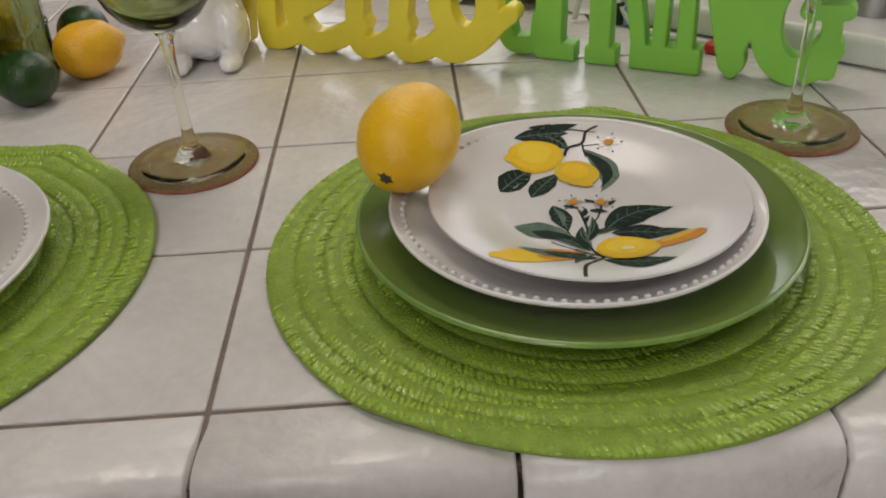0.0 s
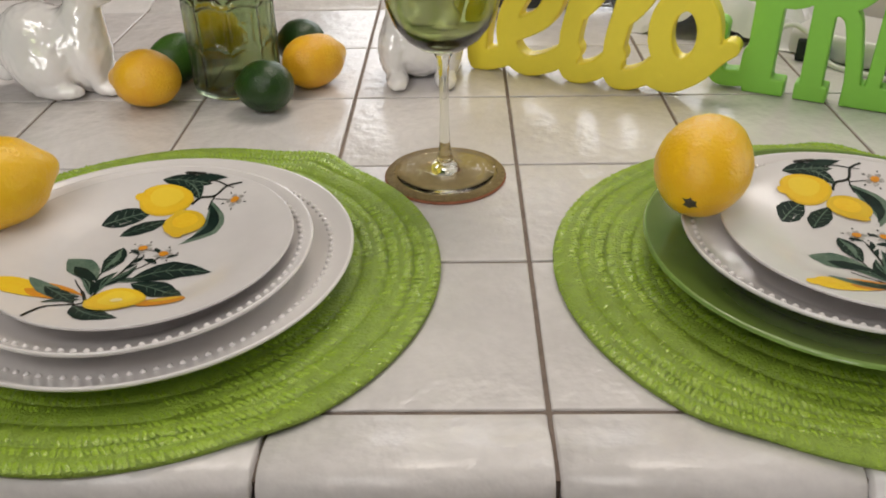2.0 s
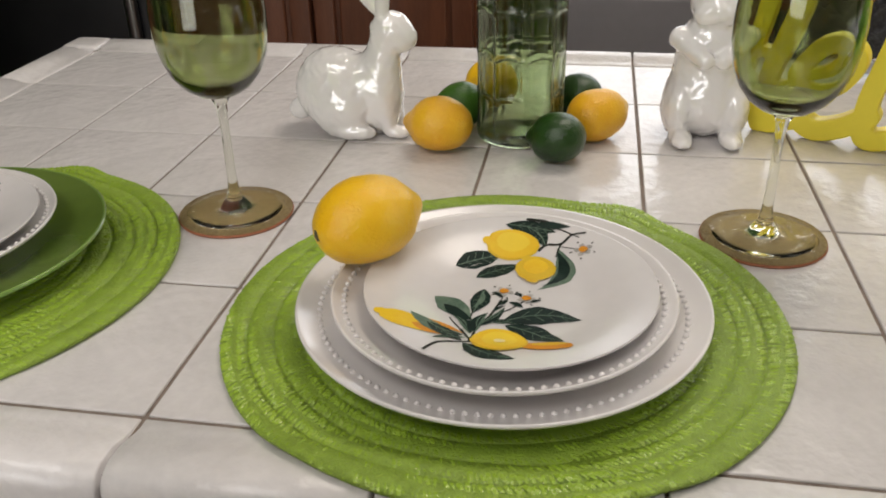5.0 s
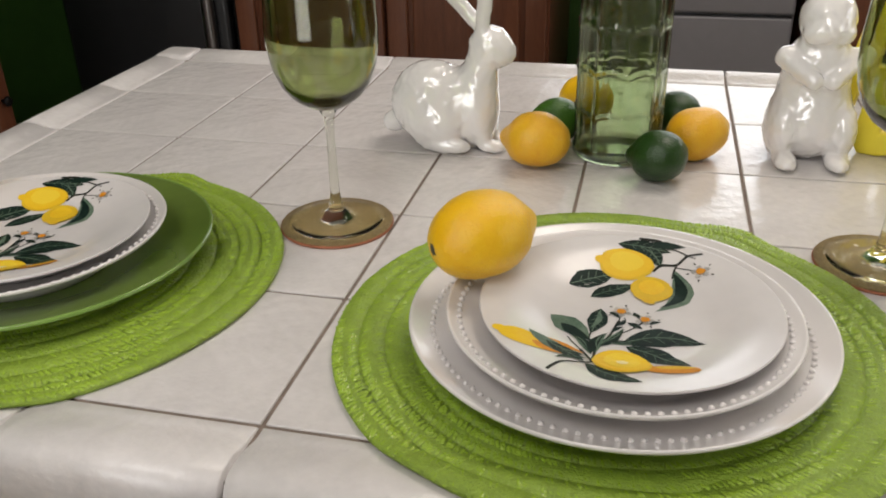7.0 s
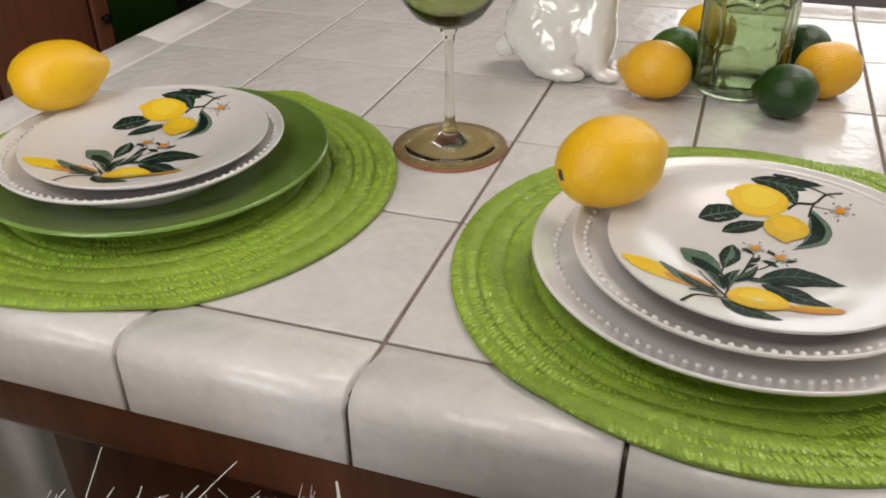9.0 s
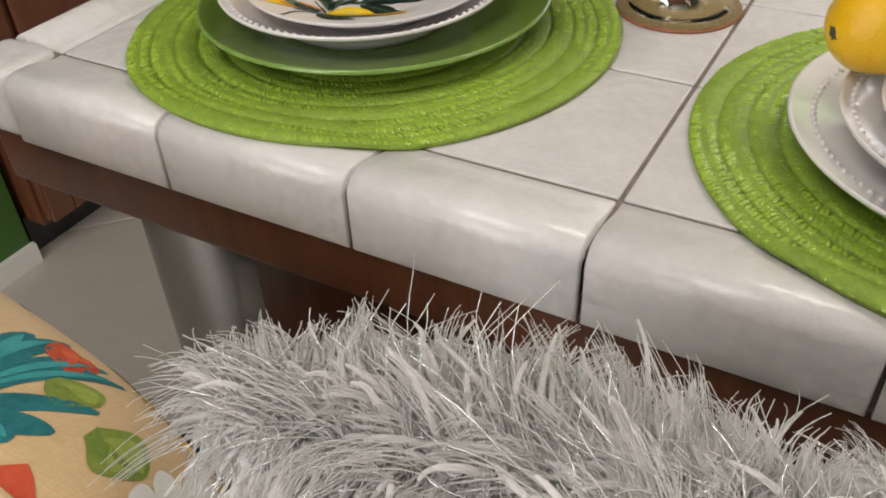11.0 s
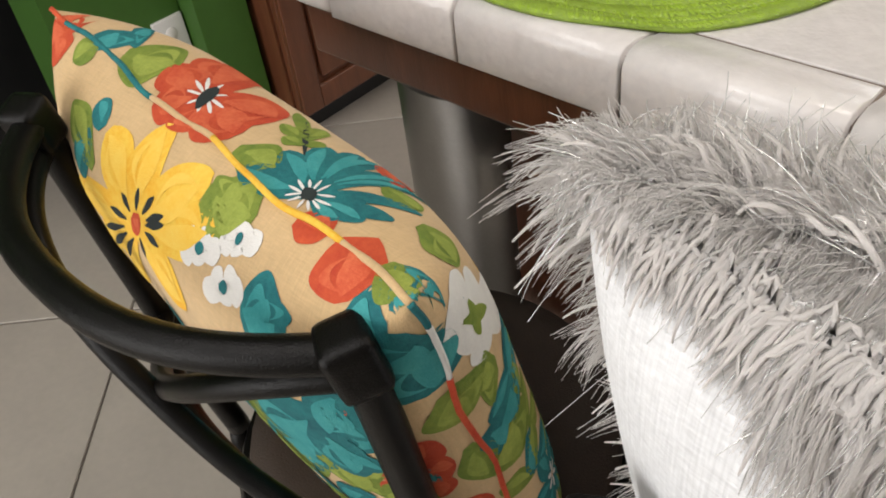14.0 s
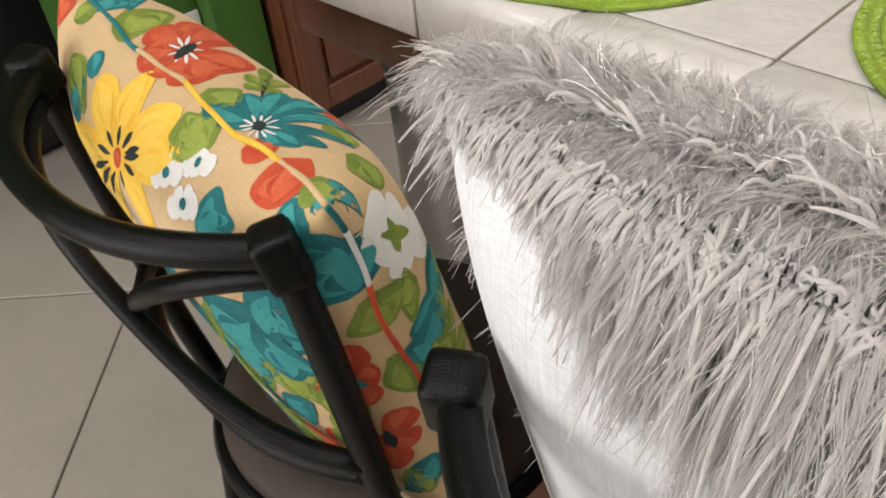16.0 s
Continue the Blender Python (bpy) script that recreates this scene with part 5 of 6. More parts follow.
motif = Motif((-0.699, -0.323, 0.931))
motif.blade(M_OLIVE, 0.0, 0.0517, 2, 0.05, at=(-0.0351, -0.0023))
motif.blade(M_OLIVE, 0.0, 0.0187, 82, 0.04, at=(-0.0178, -0.0043))
motif.blade(M_OLIVE, 0.0, 0.0265, -23, 0.035, at=(-0.0264, -0.0033))
motif.done("printed_leaf")
motif = Motif((-0.881, -0.320, 0.913))
motif.blade(M_OLIVE, 0.0, 0.0603, 146, 0.035, at=(0.0097, -0.0224))
motif.blade(M_TEAL, 0.0, 0.0242, 138, 0.022, at=(0.0114, 0.0064))
motif.blade(M_TEAL, 0.0, 0.0427, -126, 0.03, at=(-0.0001, -0.0016))
motif.done("printed_leaf")
motif = Motif((-0.800, -0.346, 0.886))
motif.blade(M_YELLOW, 0.002, 0.0753, 146, 0.04)
motif.blade(M_YELLOW, 0.002, 0.0623, 98, 0.04)
motif.blade(M_YELLOW, 0.002, 0.0806, 40, 0.04)
motif.blade(M_YELLOW, 0.002, 0.0984, 20, 0.036)
motif.blade(M_YELLOW, 0.002, 0.0718, -24, 0.038)
motif.blade(M_YELLOW, 0.002, 0.1034, -129, 0.034)
motif.blade(M_YELLOW, 0.002, 0.1250, -169, 0.034)
motif.blade(M_YELLOW, 0.002, 0.1081, -150, 0.03)
motif.done("printed_flower")
motif = Motif((-0.800, -0.346, 0.886))
motif.blade(M_INK, 0.0, 0.0264, 23, 0.006, at=(0.0151, 0.0060), lift=0.0008)
motif.blade(M_INK, 0.0, 0.0207, -2, 0.006, at=(0.0149, 0.0010), lift=0.0008)
motif.blade(M_INK, 0.0, 0.0137, -67, 0.006, at=(0.0056, -0.0072), lift=0.0008)
motif.blade(M_INK, 0.0, 0.0617, -140, 0.006, at=(-0.0065, -0.0136), lift=0.0008)
motif.blade(M_INK, 0.0, 0.0808, -147, 0.006, at=(-0.0182, -0.0147), lift=0.0008)
motif.blade(M_INK, 0.0, 0.0692, -154, 0.006, at=(-0.0210, -0.0110), lift=0.0008)
motif.blade(M_INK, 0.0, 0.0293, -173, 0.006, at=(-0.0148, -0.0026), lift=0.0008)
motif.blade(M_INK, 0.0, 0.0163, 153, 0.006, at=(-0.0086, 0.0055), lift=0.0008)
motif.blade(M_INK, 0.0, 0.0146, 99, 0.006, at=(0.0004, 0.0100), lift=0.0008)
motif.blade(M_INK, 0.0, 0.0181, 58, 0.006, at=(0.0094, 0.0112), lift=0.0008)
motif.blade(M_INK, 0.0, 0.0245, 29, 0.006, at=(0.0153, 0.0093), lift=0.0008)
motif.blade(M_RED, 0.0, 0.0137, -33, 0.02, at=(-0.0058, 0.0037), lift=0.0006)
motif.done("printed_stamen")
motif = Motif((-0.717, -0.346, 0.909))
motif.blade(M_WHITE_PRINT, 0.002, 0.0236, 13, 0.017, lift=0.0006)
motif.blade(M_WHITE_PRINT, 0.002, 0.0109, -65, 0.017, lift=0.0006)
motif.blade(M_WHITE_PRINT, 0.002, 0.0220, -148, 0.017, lift=0.0006)
motif.blade(M_WHITE_PRINT, 0.002, 0.0172, 177, 0.017, lift=0.0006)
motif.blade(M_WHITE_PRINT, 0.002, 0.0127, 58, 0.017, lift=0.0006)
motif.blade(M_TEAL, 0.0, 0.0092, 17, 0.008, at=(-0.0030, -0.0014), lift=0.0010)
motif.done("printed_flower")
motif = Motif((-0.684, -0.335, 0.925))
motif.blade(M_WHITE_PRINT, 0.002, 0.0189, 6, 0.017, lift=0.0006)
motif.blade(M_WHITE_PRINT, 0.002, 0.0107, -50, 0.017, lift=0.0006)
motif.blade(M_WHITE_PRINT, 0.002, 0.0180, -147, 0.017, lift=0.0006)
motif.blade(M_WHITE_PRINT, 0.002, 0.0165, 170, 0.017, lift=0.0006)
motif.blade(M_WHITE_PRINT, 0.002, 0.0093, 83, 0.017, lift=0.0006)
motif.blade(M_TEAL, 0.0, 0.0057, 12, 0.008, at=(-0.0029, -0.0013), lift=0.0010)
motif.done("printed_flower")
motif = Motif((-0.682, -0.355, 0.903))
motif.blade(M_WHITE_PRINT, 0.002, 0.0192, 15, 0.017, lift=0.0006)
motif.blade(M_WHITE_PRINT, 0.002, 0.0100, -81, 0.017, lift=0.0006)
motif.blade(M_WHITE_PRINT, 0.002, 0.0263, -151, 0.017, lift=0.0006)
motif.blade(M_WHITE_PRINT, 0.002, 0.0161, 174, 0.017, lift=0.0006)
motif.blade(M_WHITE_PRINT, 0.002, 0.0143, 63, 0.017, lift=0.0006)
motif.blade(M_TEAL, 0.0, 0.0089, 21, 0.008, at=(-0.0055, -0.0016), lift=0.0010)
motif.done("printed_flower")
motif = Motif((-0.603, -0.327, 0.941))
motif.blade(M_RED, 0.0, 0.0386, -61, 0.045, at=(-0.0077, 0.0186))
motif.blade(M_RED, 0.0, 0.0268, 5, 0.025, at=(-0.0520, 0.0107))
motif.done("printed_petal")
motif = Motif((-0.643, -0.358, 0.904))
motif.blade(M_TEAL, 0.0, 0.0419, -173, 0.05, at=(0.0198, 0.0020))
motif.blade(M_TEAL, 0.0, 0.0193, 111, 0.04, at=(0.0063, -0.0042))
motif.blade(M_TEAL, 0.0, 0.0243, -180, 0.045, at=(0.0794, 0.0275))
motif.done("printed_flower")
motif = Motif((-0.603, -0.359, 0.853))
motif.blade(M_TEAL, 0.002, 0.0953, -143, 0.06)
motif.blade(M_TEAL, 0.002, 0.1950, -127, 0.06)
motif.blade(M_TEAL, 0.002, 0.0386, -96, 0.06)
motif.blade(M_TEAL, 0.002, 0.0303, -9, 0.06)
motif.blade(M_RED, 0.002, 0.0200, 60, 0.02, lift=0.0006)
motif.blade(M_RED, 0.002, 0.0159, 99, 0.02, lift=0.0006)
motif.done("printed_flower")
motif = Motif((-0.622, -0.353, 0.784))
motif.blade(M_OLIVE, 0.0, 0.1320, -134, 0.04, at=(-0.0083, 0.0020))
motif.blade(M_OLIVE, 0.0, 0.0456, -77, 0.05, at=(-0.0021, 0.0121))
motif.blade(M_OLIVE, 0.0, 0.1367, -119, 0.03, at=(-0.0530, 0.0435))
motif.done("printed_leaf")
motif = Motif((-0.577, -0.328, 0.787))
motif.blade(M_RED, 0.002, 0.0392, 73, 0.03)
motif.blade(M_RED, 0.002, 0.0223, -5, 0.03)
motif.blade(M_RED, 0.002, 0.0363, -81, 0.03)
motif.blade(M_RED, 0.002, 0.0372, -129, 0.03)
motif.blade(M_RED, 0.002, 0.0234, 150, 0.03)
motif.done("printed_flower")
motif = Motif((-0.560, -0.334, 0.917))
motif.blade(M_TEAL, 0.0, 0.0307, -143, 0.06, at=(0.0127, -0.0004))
motif.blade(M_TEAL, 0.002, 0.0500, -83, 0.07)
motif.blade(M_OLIVE, 0.0, 0.0372, -78, 0.05, at=(0.0076, -0.0580))
motif.done("printed_leaf")
motif = Motif((-0.807, -0.266, 0.937))
motif.blade(M_RED, 0.002, 0.0374, -143, 0.045)
motif.blade(M_RED, 0.002, 0.0582, 165, 0.045)
motif.blade(M_RED, 0.002, 0.0836, 132, 0.05)
motif.blade(M_RED, 0.002, 0.0593, 17, 0.055)
motif.blade(M_RED, 0.002, 0.0578, -17, 0.045)
motif.blade(M_RED, 0.002, 0.0355, -55, 0.04)
motif.done("printed_flower")
motif = Motif((-0.807, -0.266, 0.937))
motif.blade(M_WHITE_PRINT, 0.0, 0.0112, 49, 0.003, at=(0.0005, 0.0031), lift=0.0008)
motif.blade(M_WHITE_PRINT, 0.0, 0.0180, -8, 0.003, at=(0.0032, 0.0012), lift=0.0008)
motif.blade(M_WHITE_PRINT, 0.0, 0.0196, -31, 0.003, at=(0.0030, -0.0004), lift=0.0008)
motif.blade(M_WHITE_PRINT, 0.0, 0.0162, -50, 0.003, at=(-0.0002, -0.0016), lift=0.0008)
motif.blade(M_WHITE_PRINT, 0.0, 0.0114, -113, 0.003, at=(-0.0002, -0.0016), lift=0.0008)
motif.blade(M_WHITE_PRINT, 0.0, 0.0156, -170, 0.003, at=(-0.0029, 0.0004), lift=0.0008)
motif.blade(M_WHITE_PRINT, 0.0, 0.0210, 160, 0.003, at=(-0.0057, 0.0024), lift=0.0008)
motif.blade(M_WHITE_PRINT, 0.0, 0.0238, 141, 0.003, at=(-0.0054, 0.0039), lift=0.0008)
motif.blade(M_WHITE_PRINT, 0.0, 0.0178, 111, 0.003, at=(-0.0025, 0.0035), lift=0.0008)
motif.blade(M_INK, 0.0, 0.0294, 119, 0.012, at=(0.0073, -0.0121), lift=0.0012)
motif.done("printed_stamen")
motif = Motif((-0.662, -0.298, 0.940))
motif.blade(M_TEAL, 0.002, 0.0545, 156, 0.022)
motif.blade(M_TEAL, 0.002, 0.0612, 133, 0.022)
motif.blade(M_TEAL, 0.002, 0.0682, 118, 0.018)
motif.blade(M_TEAL, 0.002, 0.0745, 109, 0.016)
motif.blade(M_TEAL, 0.002, 0.0681, 88, 0.015)
motif.blade(M_TEAL, 0.002, 0.0673, 76, 0.014)
motif.blade(M_TEAL, 0.002, 0.0587, 36, 0.013)
motif.blade(M_TEAL, 0.002, 0.0539, 13, 0.013)
motif.blade(M_TEAL, 0.002, 0.0432, 1, 0.014)
motif.blade(M_TEAL, 0.002, 0.0318, -10, 0.014)
motif.blade(M_TEAL, 0.002, 0.0621, -177, 0.024)
motif.done("printed_flower")
motif = Motif((-0.662, -0.298, 0.940))
motif.blade(M_WHITE_PRINT, 0.0, 0.0114, 21, 0.002, at=(0.0029, 0.0026), lift=0.0008)
motif.blade(M_WHITE_PRINT, 0.0, 0.0127, 4, 0.002, at=(0.0051, -0.0009), lift=0.0008)
motif.blade(M_WHITE_PRINT, 0.0, 0.0102, -18, 0.002, at=(0.0049, -0.0023), lift=0.0008)
motif.blade(M_WHITE_PRINT, 0.0, 0.0089, -39, 0.002, at=(0.0021, -0.0034), lift=0.0008)
motif.blade(M_WHITE_PRINT, 0.0, 0.0080, -79, 0.002, at=(-0.0004, -0.0030), lift=0.0008)
motif.blade(M_WHITE_PRINT, 0.0, 0.0092, -133, 0.002, at=(-0.0030, -0.0026), lift=0.0008)
motif.blade(M_WHITE_PRINT, 0.0, 0.0110, -145, 0.002, at=(-0.0054, -0.0007), lift=0.0008)
motif.blade(M_WHITE_PRINT, 0.0, 0.0134, 178, 0.002, at=(-0.0054, -0.0007), lift=0.0008)
motif.blade(M_WHITE_PRINT, 0.0, 0.0138, 158, 0.002, at=(-0.0052, 0.0009), lift=0.0008)
motif.blade(M_WHITE_PRINT, 0.0, 0.0094, 141, 0.002, at=(-0.0048, 0.0039), lift=0.0008)
motif.blade(M_WHITE_PRINT, 0.0, 0.0108, 112, 0.002, at=(-0.0022, 0.0035), lift=0.0008)
motif.blade(M_WHITE_PRINT, 0.0, 0.0106, 83, 0.002, at=(0.0004, 0.0030), lift=0.0008)
motif.blade(M_INK, 0.0, 0.0094, 67, 0.014, at=(-0.0032, -0.0041), lift=0.0012)
motif.done("printed_stamen")
motif = Motif((-0.725, -0.287, 0.938))
motif.blade(M_OLIVE, 0.0, 0.0385, 3, 0.03, at=(-0.0154, -0.0041))
motif.done("printed_leaf")
motif = Motif((-0.724, -0.256, 0.932))
motif.blade(M_OLIVE, 0.0, 0.0265, 168, 0.014, at=(0.0056, -0.0024))
motif.blade(M_OLIVE, 0.0, 0.0600, 145, 0.012, at=(0.0059, 0.0007))
motif.blade(M_OLIVE, 0.0, 0.0388, 120, 0.014, at=(0.0086, -0.0013))
motif.blade(M_OLIVE, 0.0, 0.0176, -178, 0.014, at=(0.0136, -0.0085))
motif.blade(M_OLIVE, 0.0, 0.0147, 95, 0.012, at=(0.0166, -0.0073))
motif.blade(M_INK, 0.0, 0.0671, -41, 0.004, at=(-0.0236, 0.0259))
motif.done("printed_leaf")
motif = Motif((-0.587, -0.275, 0.926))
motif.blade(M_OLIVE, 0.0, 0.0303, 23, 0.045, at=(-0.0161, -0.0037))
motif.blade(M_OLIVE, 0.0, 0.0270, 7, 0.03, at=(-0.0589, 0.0096))
motif.done("printed_leaf")
motif = Motif((-0.656, -0.242, 0.917))
motif.blade(M_RED, 0.0, 0.0413, 148, 0.02, at=(0.0073, -0.0048))
motif.blade(M_RED, 0.0, 0.0130, 63, 0.02, at=(-0.0072, 0.0083))
motif.done("printed_petal")
motif = Motif((-0.898, -0.250, 0.940))
motif.blade(M_OLIVE, 0.0, 0.0484, 20, 0.06, at=(-0.0077, -0.0172))
motif.blade(M_TEAL, 0.0, 0.0158, 45, 0.05, at=(-0.0331, 0.0034))
motif.blade(M_TEAL, 0.0, 0.0267, -50, 0.045, at=(-0.0423, 0.0008))
motif.blade(M_OLIVE, 0.0, 0.0209, -114, 0.03, at=(-0.0387, -0.0184))
motif.done("printed_leaf")
motif = Motif((-0.999, -0.275, 0.938))
motif.blade(M_RED, 0.0, 0.0298, 175, 0.04, at=(0.0264, 0.0016))
motif.blade(M_RED, 0.0, 0.0297, -31, 0.03, at=(0.0093, -0.0003))
motif.done("printed_petal")
motif = Motif((-0.572, -0.319, 0.946))
motif.blade(M_OLIVE, 0.0, 0.0267, -31, 0.025, at=(-0.0105, 0.0040))
motif.blade(M_OLIVE, 0.0, 0.0119, 91, 0.016, at=(0.0146, -0.0123))
motif.blade(M_TEAL, 0.0, 0.0136, 42, 0.03, at=(0.0073, -0.0137))
motif.blade(M_TEAL, 0.0, 0.0178, 102, 0.04, at=(0.0165, -0.0020))
motif.done("printed_leaf")
motif = Motif((-0.563, -0.282, 0.893))
motif.blade(M_WHITE_PRINT, 0.002, 0.0347, -77, 0.04)
motif.blade(M_WHITE_PRINT, 0.002, 0.0291, 168, 0.035)
motif.blade(M_WHITE_PRINT, 0.002, 0.0837, 127, 0.035)
motif.blade(M_WHITE_PRINT, 0.002, 0.0386, 98, 0.04)
motif.blade(M_WHITE_PRINT, 0.002, 0.0208, 27, 0.035)
motif.blade(M_WHITE_PRINT, 0.002, 0.0315, -45, 0.03)
motif.blade(M_OLIVE, 0.0, 0.0286, 81, 0.012, at=(-0.0036, -0.0104), lift=0.0008)
motif.blade(M_OLIVE, 0.0, 0.0428, 130, 0.01, at=(0.0092, -0.0104), lift=0.0008)
motif.done("printed_flower")
motif = Motif((-0.582, -0.237, 0.825))
motif.blade(M_TEAL, 0.0, 0.0477, -0, 0.05, at=(-0.0207, 0.0062))
motif.blade(M_OLIVE, 0.0, 0.0191, -10, 0.045, at=(0.0301, -0.0213))
motif.blade(M_TEAL, 0.0, 0.0333, 86, 0.05, at=(0.0286, 0.0082))
motif.blade(M_OLIVE, 0.0, 0.0494, 86, 0.05, at=(0.0391, 0.0255))
motif.done("printed_leaf")
motif = Motif((-0.571, -0.308, 0.712))
motif.blade(M_RED, 0.002, 0.0320, 51, 0.03)
motif.blade(M_RED, 0.002, 0.0262, -48, 0.03)
motif.blade(M_RED, 0.002, 0.0503, -98, 0.03)
motif.blade(M_RED, 0.002, 0.0332, -134, 0.03)
motif.blade(M_INK, 0.0, 0.0255, -85, 0.01, at=(-0.0022, 0.0076), lift=0.0009)
motif.done("printed_flower")
motif = Motif((-0.567, -0.292, 0.642))
motif.blade(M_TEAL, 0.0, 0.0561, 58, 0.03, at=(-0.0096, -0.0191))
motif.blade(M_OLIVE, 0.0, 0.0422, -77, 0.03, at=(-0.0043, 0.0203))
motif.blade(M_TEAL, 0.0, 0.0402, -84, 0.03, at=(-0.0360, 0.0059))
motif.done("printed_leaf")
motif = Motif((-0.561, -0.298, 0.787))
motif.blade(M_OLIVE, 0.0, 0.0467, -84, 0.03, at=(-0.0005, 0.0128))
motif.blade(M_TEAL, 0.0, 0.0349, -73, 0.03, at=(0.0136, 0.0108))
motif.done("printed_leaf")
motif = Motif((-0.617, -0.358, 0.813))
motif.blade(M_TEAL, 0.0, 0.0404, 160, 0.05, at=(0.0152, -0.0084))
motif.blade(M_OLIVE, 0.0, 0.0290, -55, 0.04, at=(0.0058, -0.0115))
motif.done("printed_leaf")


def spray(u, v, side, mat, petals, size, heart, turn):
    """A loose flower of the print on the given face."""
    m = Motif(floral.at(u, v, side))
    for k in range(petals):
        m.blade(mat, 0.003, size * (0.85 + 0.3 * ((k * 7) % 5) / 5), turn + 360 * k / petals, size * 3.0 / petals)
    for k in range(6):
        m.blade(heart, 0.002, size * 0.3, turn + 25 + 60 * k, 0.004, lift=0.0008)
    m.done()


for u, v, side, mat, petals, size, heart, turn in ((0.15, 0.25, 1, M_TEAL, 6, 0.055, M_RED, 10), (0.80, -0.30, 1, M_RED, 6, 0.035, M_INK, 30), (-0.55, 0.30, 1, M_YELLOW, 7, 0.05, M_INK, 0), (0.30, -0.45, 1, M_TEAL, 7, 0.05, M_WHITE_PRINT, 50),
                                                    (-0.3, -0.4, 1, M_RED, 6, 0.05, M_INK, 20), (0.93, -0.45, -1, M_TEAL, 6, 0.04, M_WHITE_PRINT, 40), (0.55, 0.35, -1, M_YELLOW, 7, 0.05, M_INK, 15), (0.0, 0.35, -1, M_TEAL, 7, 0.05, M_INK, 15), (-0.6, 0.3, -1, M_RED, 6, 0.05, M_INK, 15)):
    spray(u, v, side, mat, petals, size, heart, turn)
for u, v, side, turn in ((0.55, 0.10, 1, 40), (0.62, -0.15, 1, 150), (0.50, -0.70, 1, 20), (0.95, -0.05, -1, 70), (0.90, -0.75, -1, 120), (0.0, -0.15, 1, 200), (0.93, 0.05, 1, 80), (0.90, 0.30, -1, 10), (0.70, 0.10, -1, 60), (0.75, -0.35, -1, 200), (0.97, -0.25, -1, 160)):
    leafy = Motif(floral.at(u, v, side))
    for k in range(3):
        leafy.blade(M_OLIVE if k else M_TEAL, 0.002, 0.042, turn + 75 * k, 0.022)
    leafy.done("printed_leaf")

# Broad printed leaves, right of the back; their darkness also paints in shade.
for u, v, turn, size, mat in ((0.84, 0.62, 250, 0.060, M_TEAL), (0.80, 0.38, 275, 0.062, M_TEAL), (0.90, 0.10, 255, 0.055, M_OLIVE), (0.72, -0.02, 230, 0.050, M_TEAL), (0.86, -0.22, 300, 0.045, M_OLIVE), (0.60, -0.30, 250, 0.050, M_OLIVE), (0.45, 0.00, 200, 0.050, M_OLIVE)):
    shade_leaf = Motif(floral.at(u, v, 1))
    shade_leaf.blade(mat, -size / 2, size / 2, turn, size * 0.62, lift=0.0009)
    shade_leaf.blade(mat, -size / 3, size / 2, turn + 50, size * 0.45, lift=0.0009)
    shade_leaf.done("printed_leaf")

# the second pillow: white linen back, shaggy grey yarn front that falls over the top edge
shag = Cushion((-0.018, -0.305, 1.045), (1, 0.0, 0), (0, -0.22, 0.97), 0.455, 0.48, 0.15, 0.03)
fur_pillow = thing("shaggy_pillow", pose(0, 0, 0), "white linen pillow with shaggy grey yarn on stool", "pillow", "pillows")
v, f = shag.face(1)
raw("linen_back", v, f, M_LINEN, True, fur_pillow, "white linen back")
v, f = shag.face(-1)
raw("front_cover", v, f, M_PILE, True, fur_pillow, "grey pile backing")


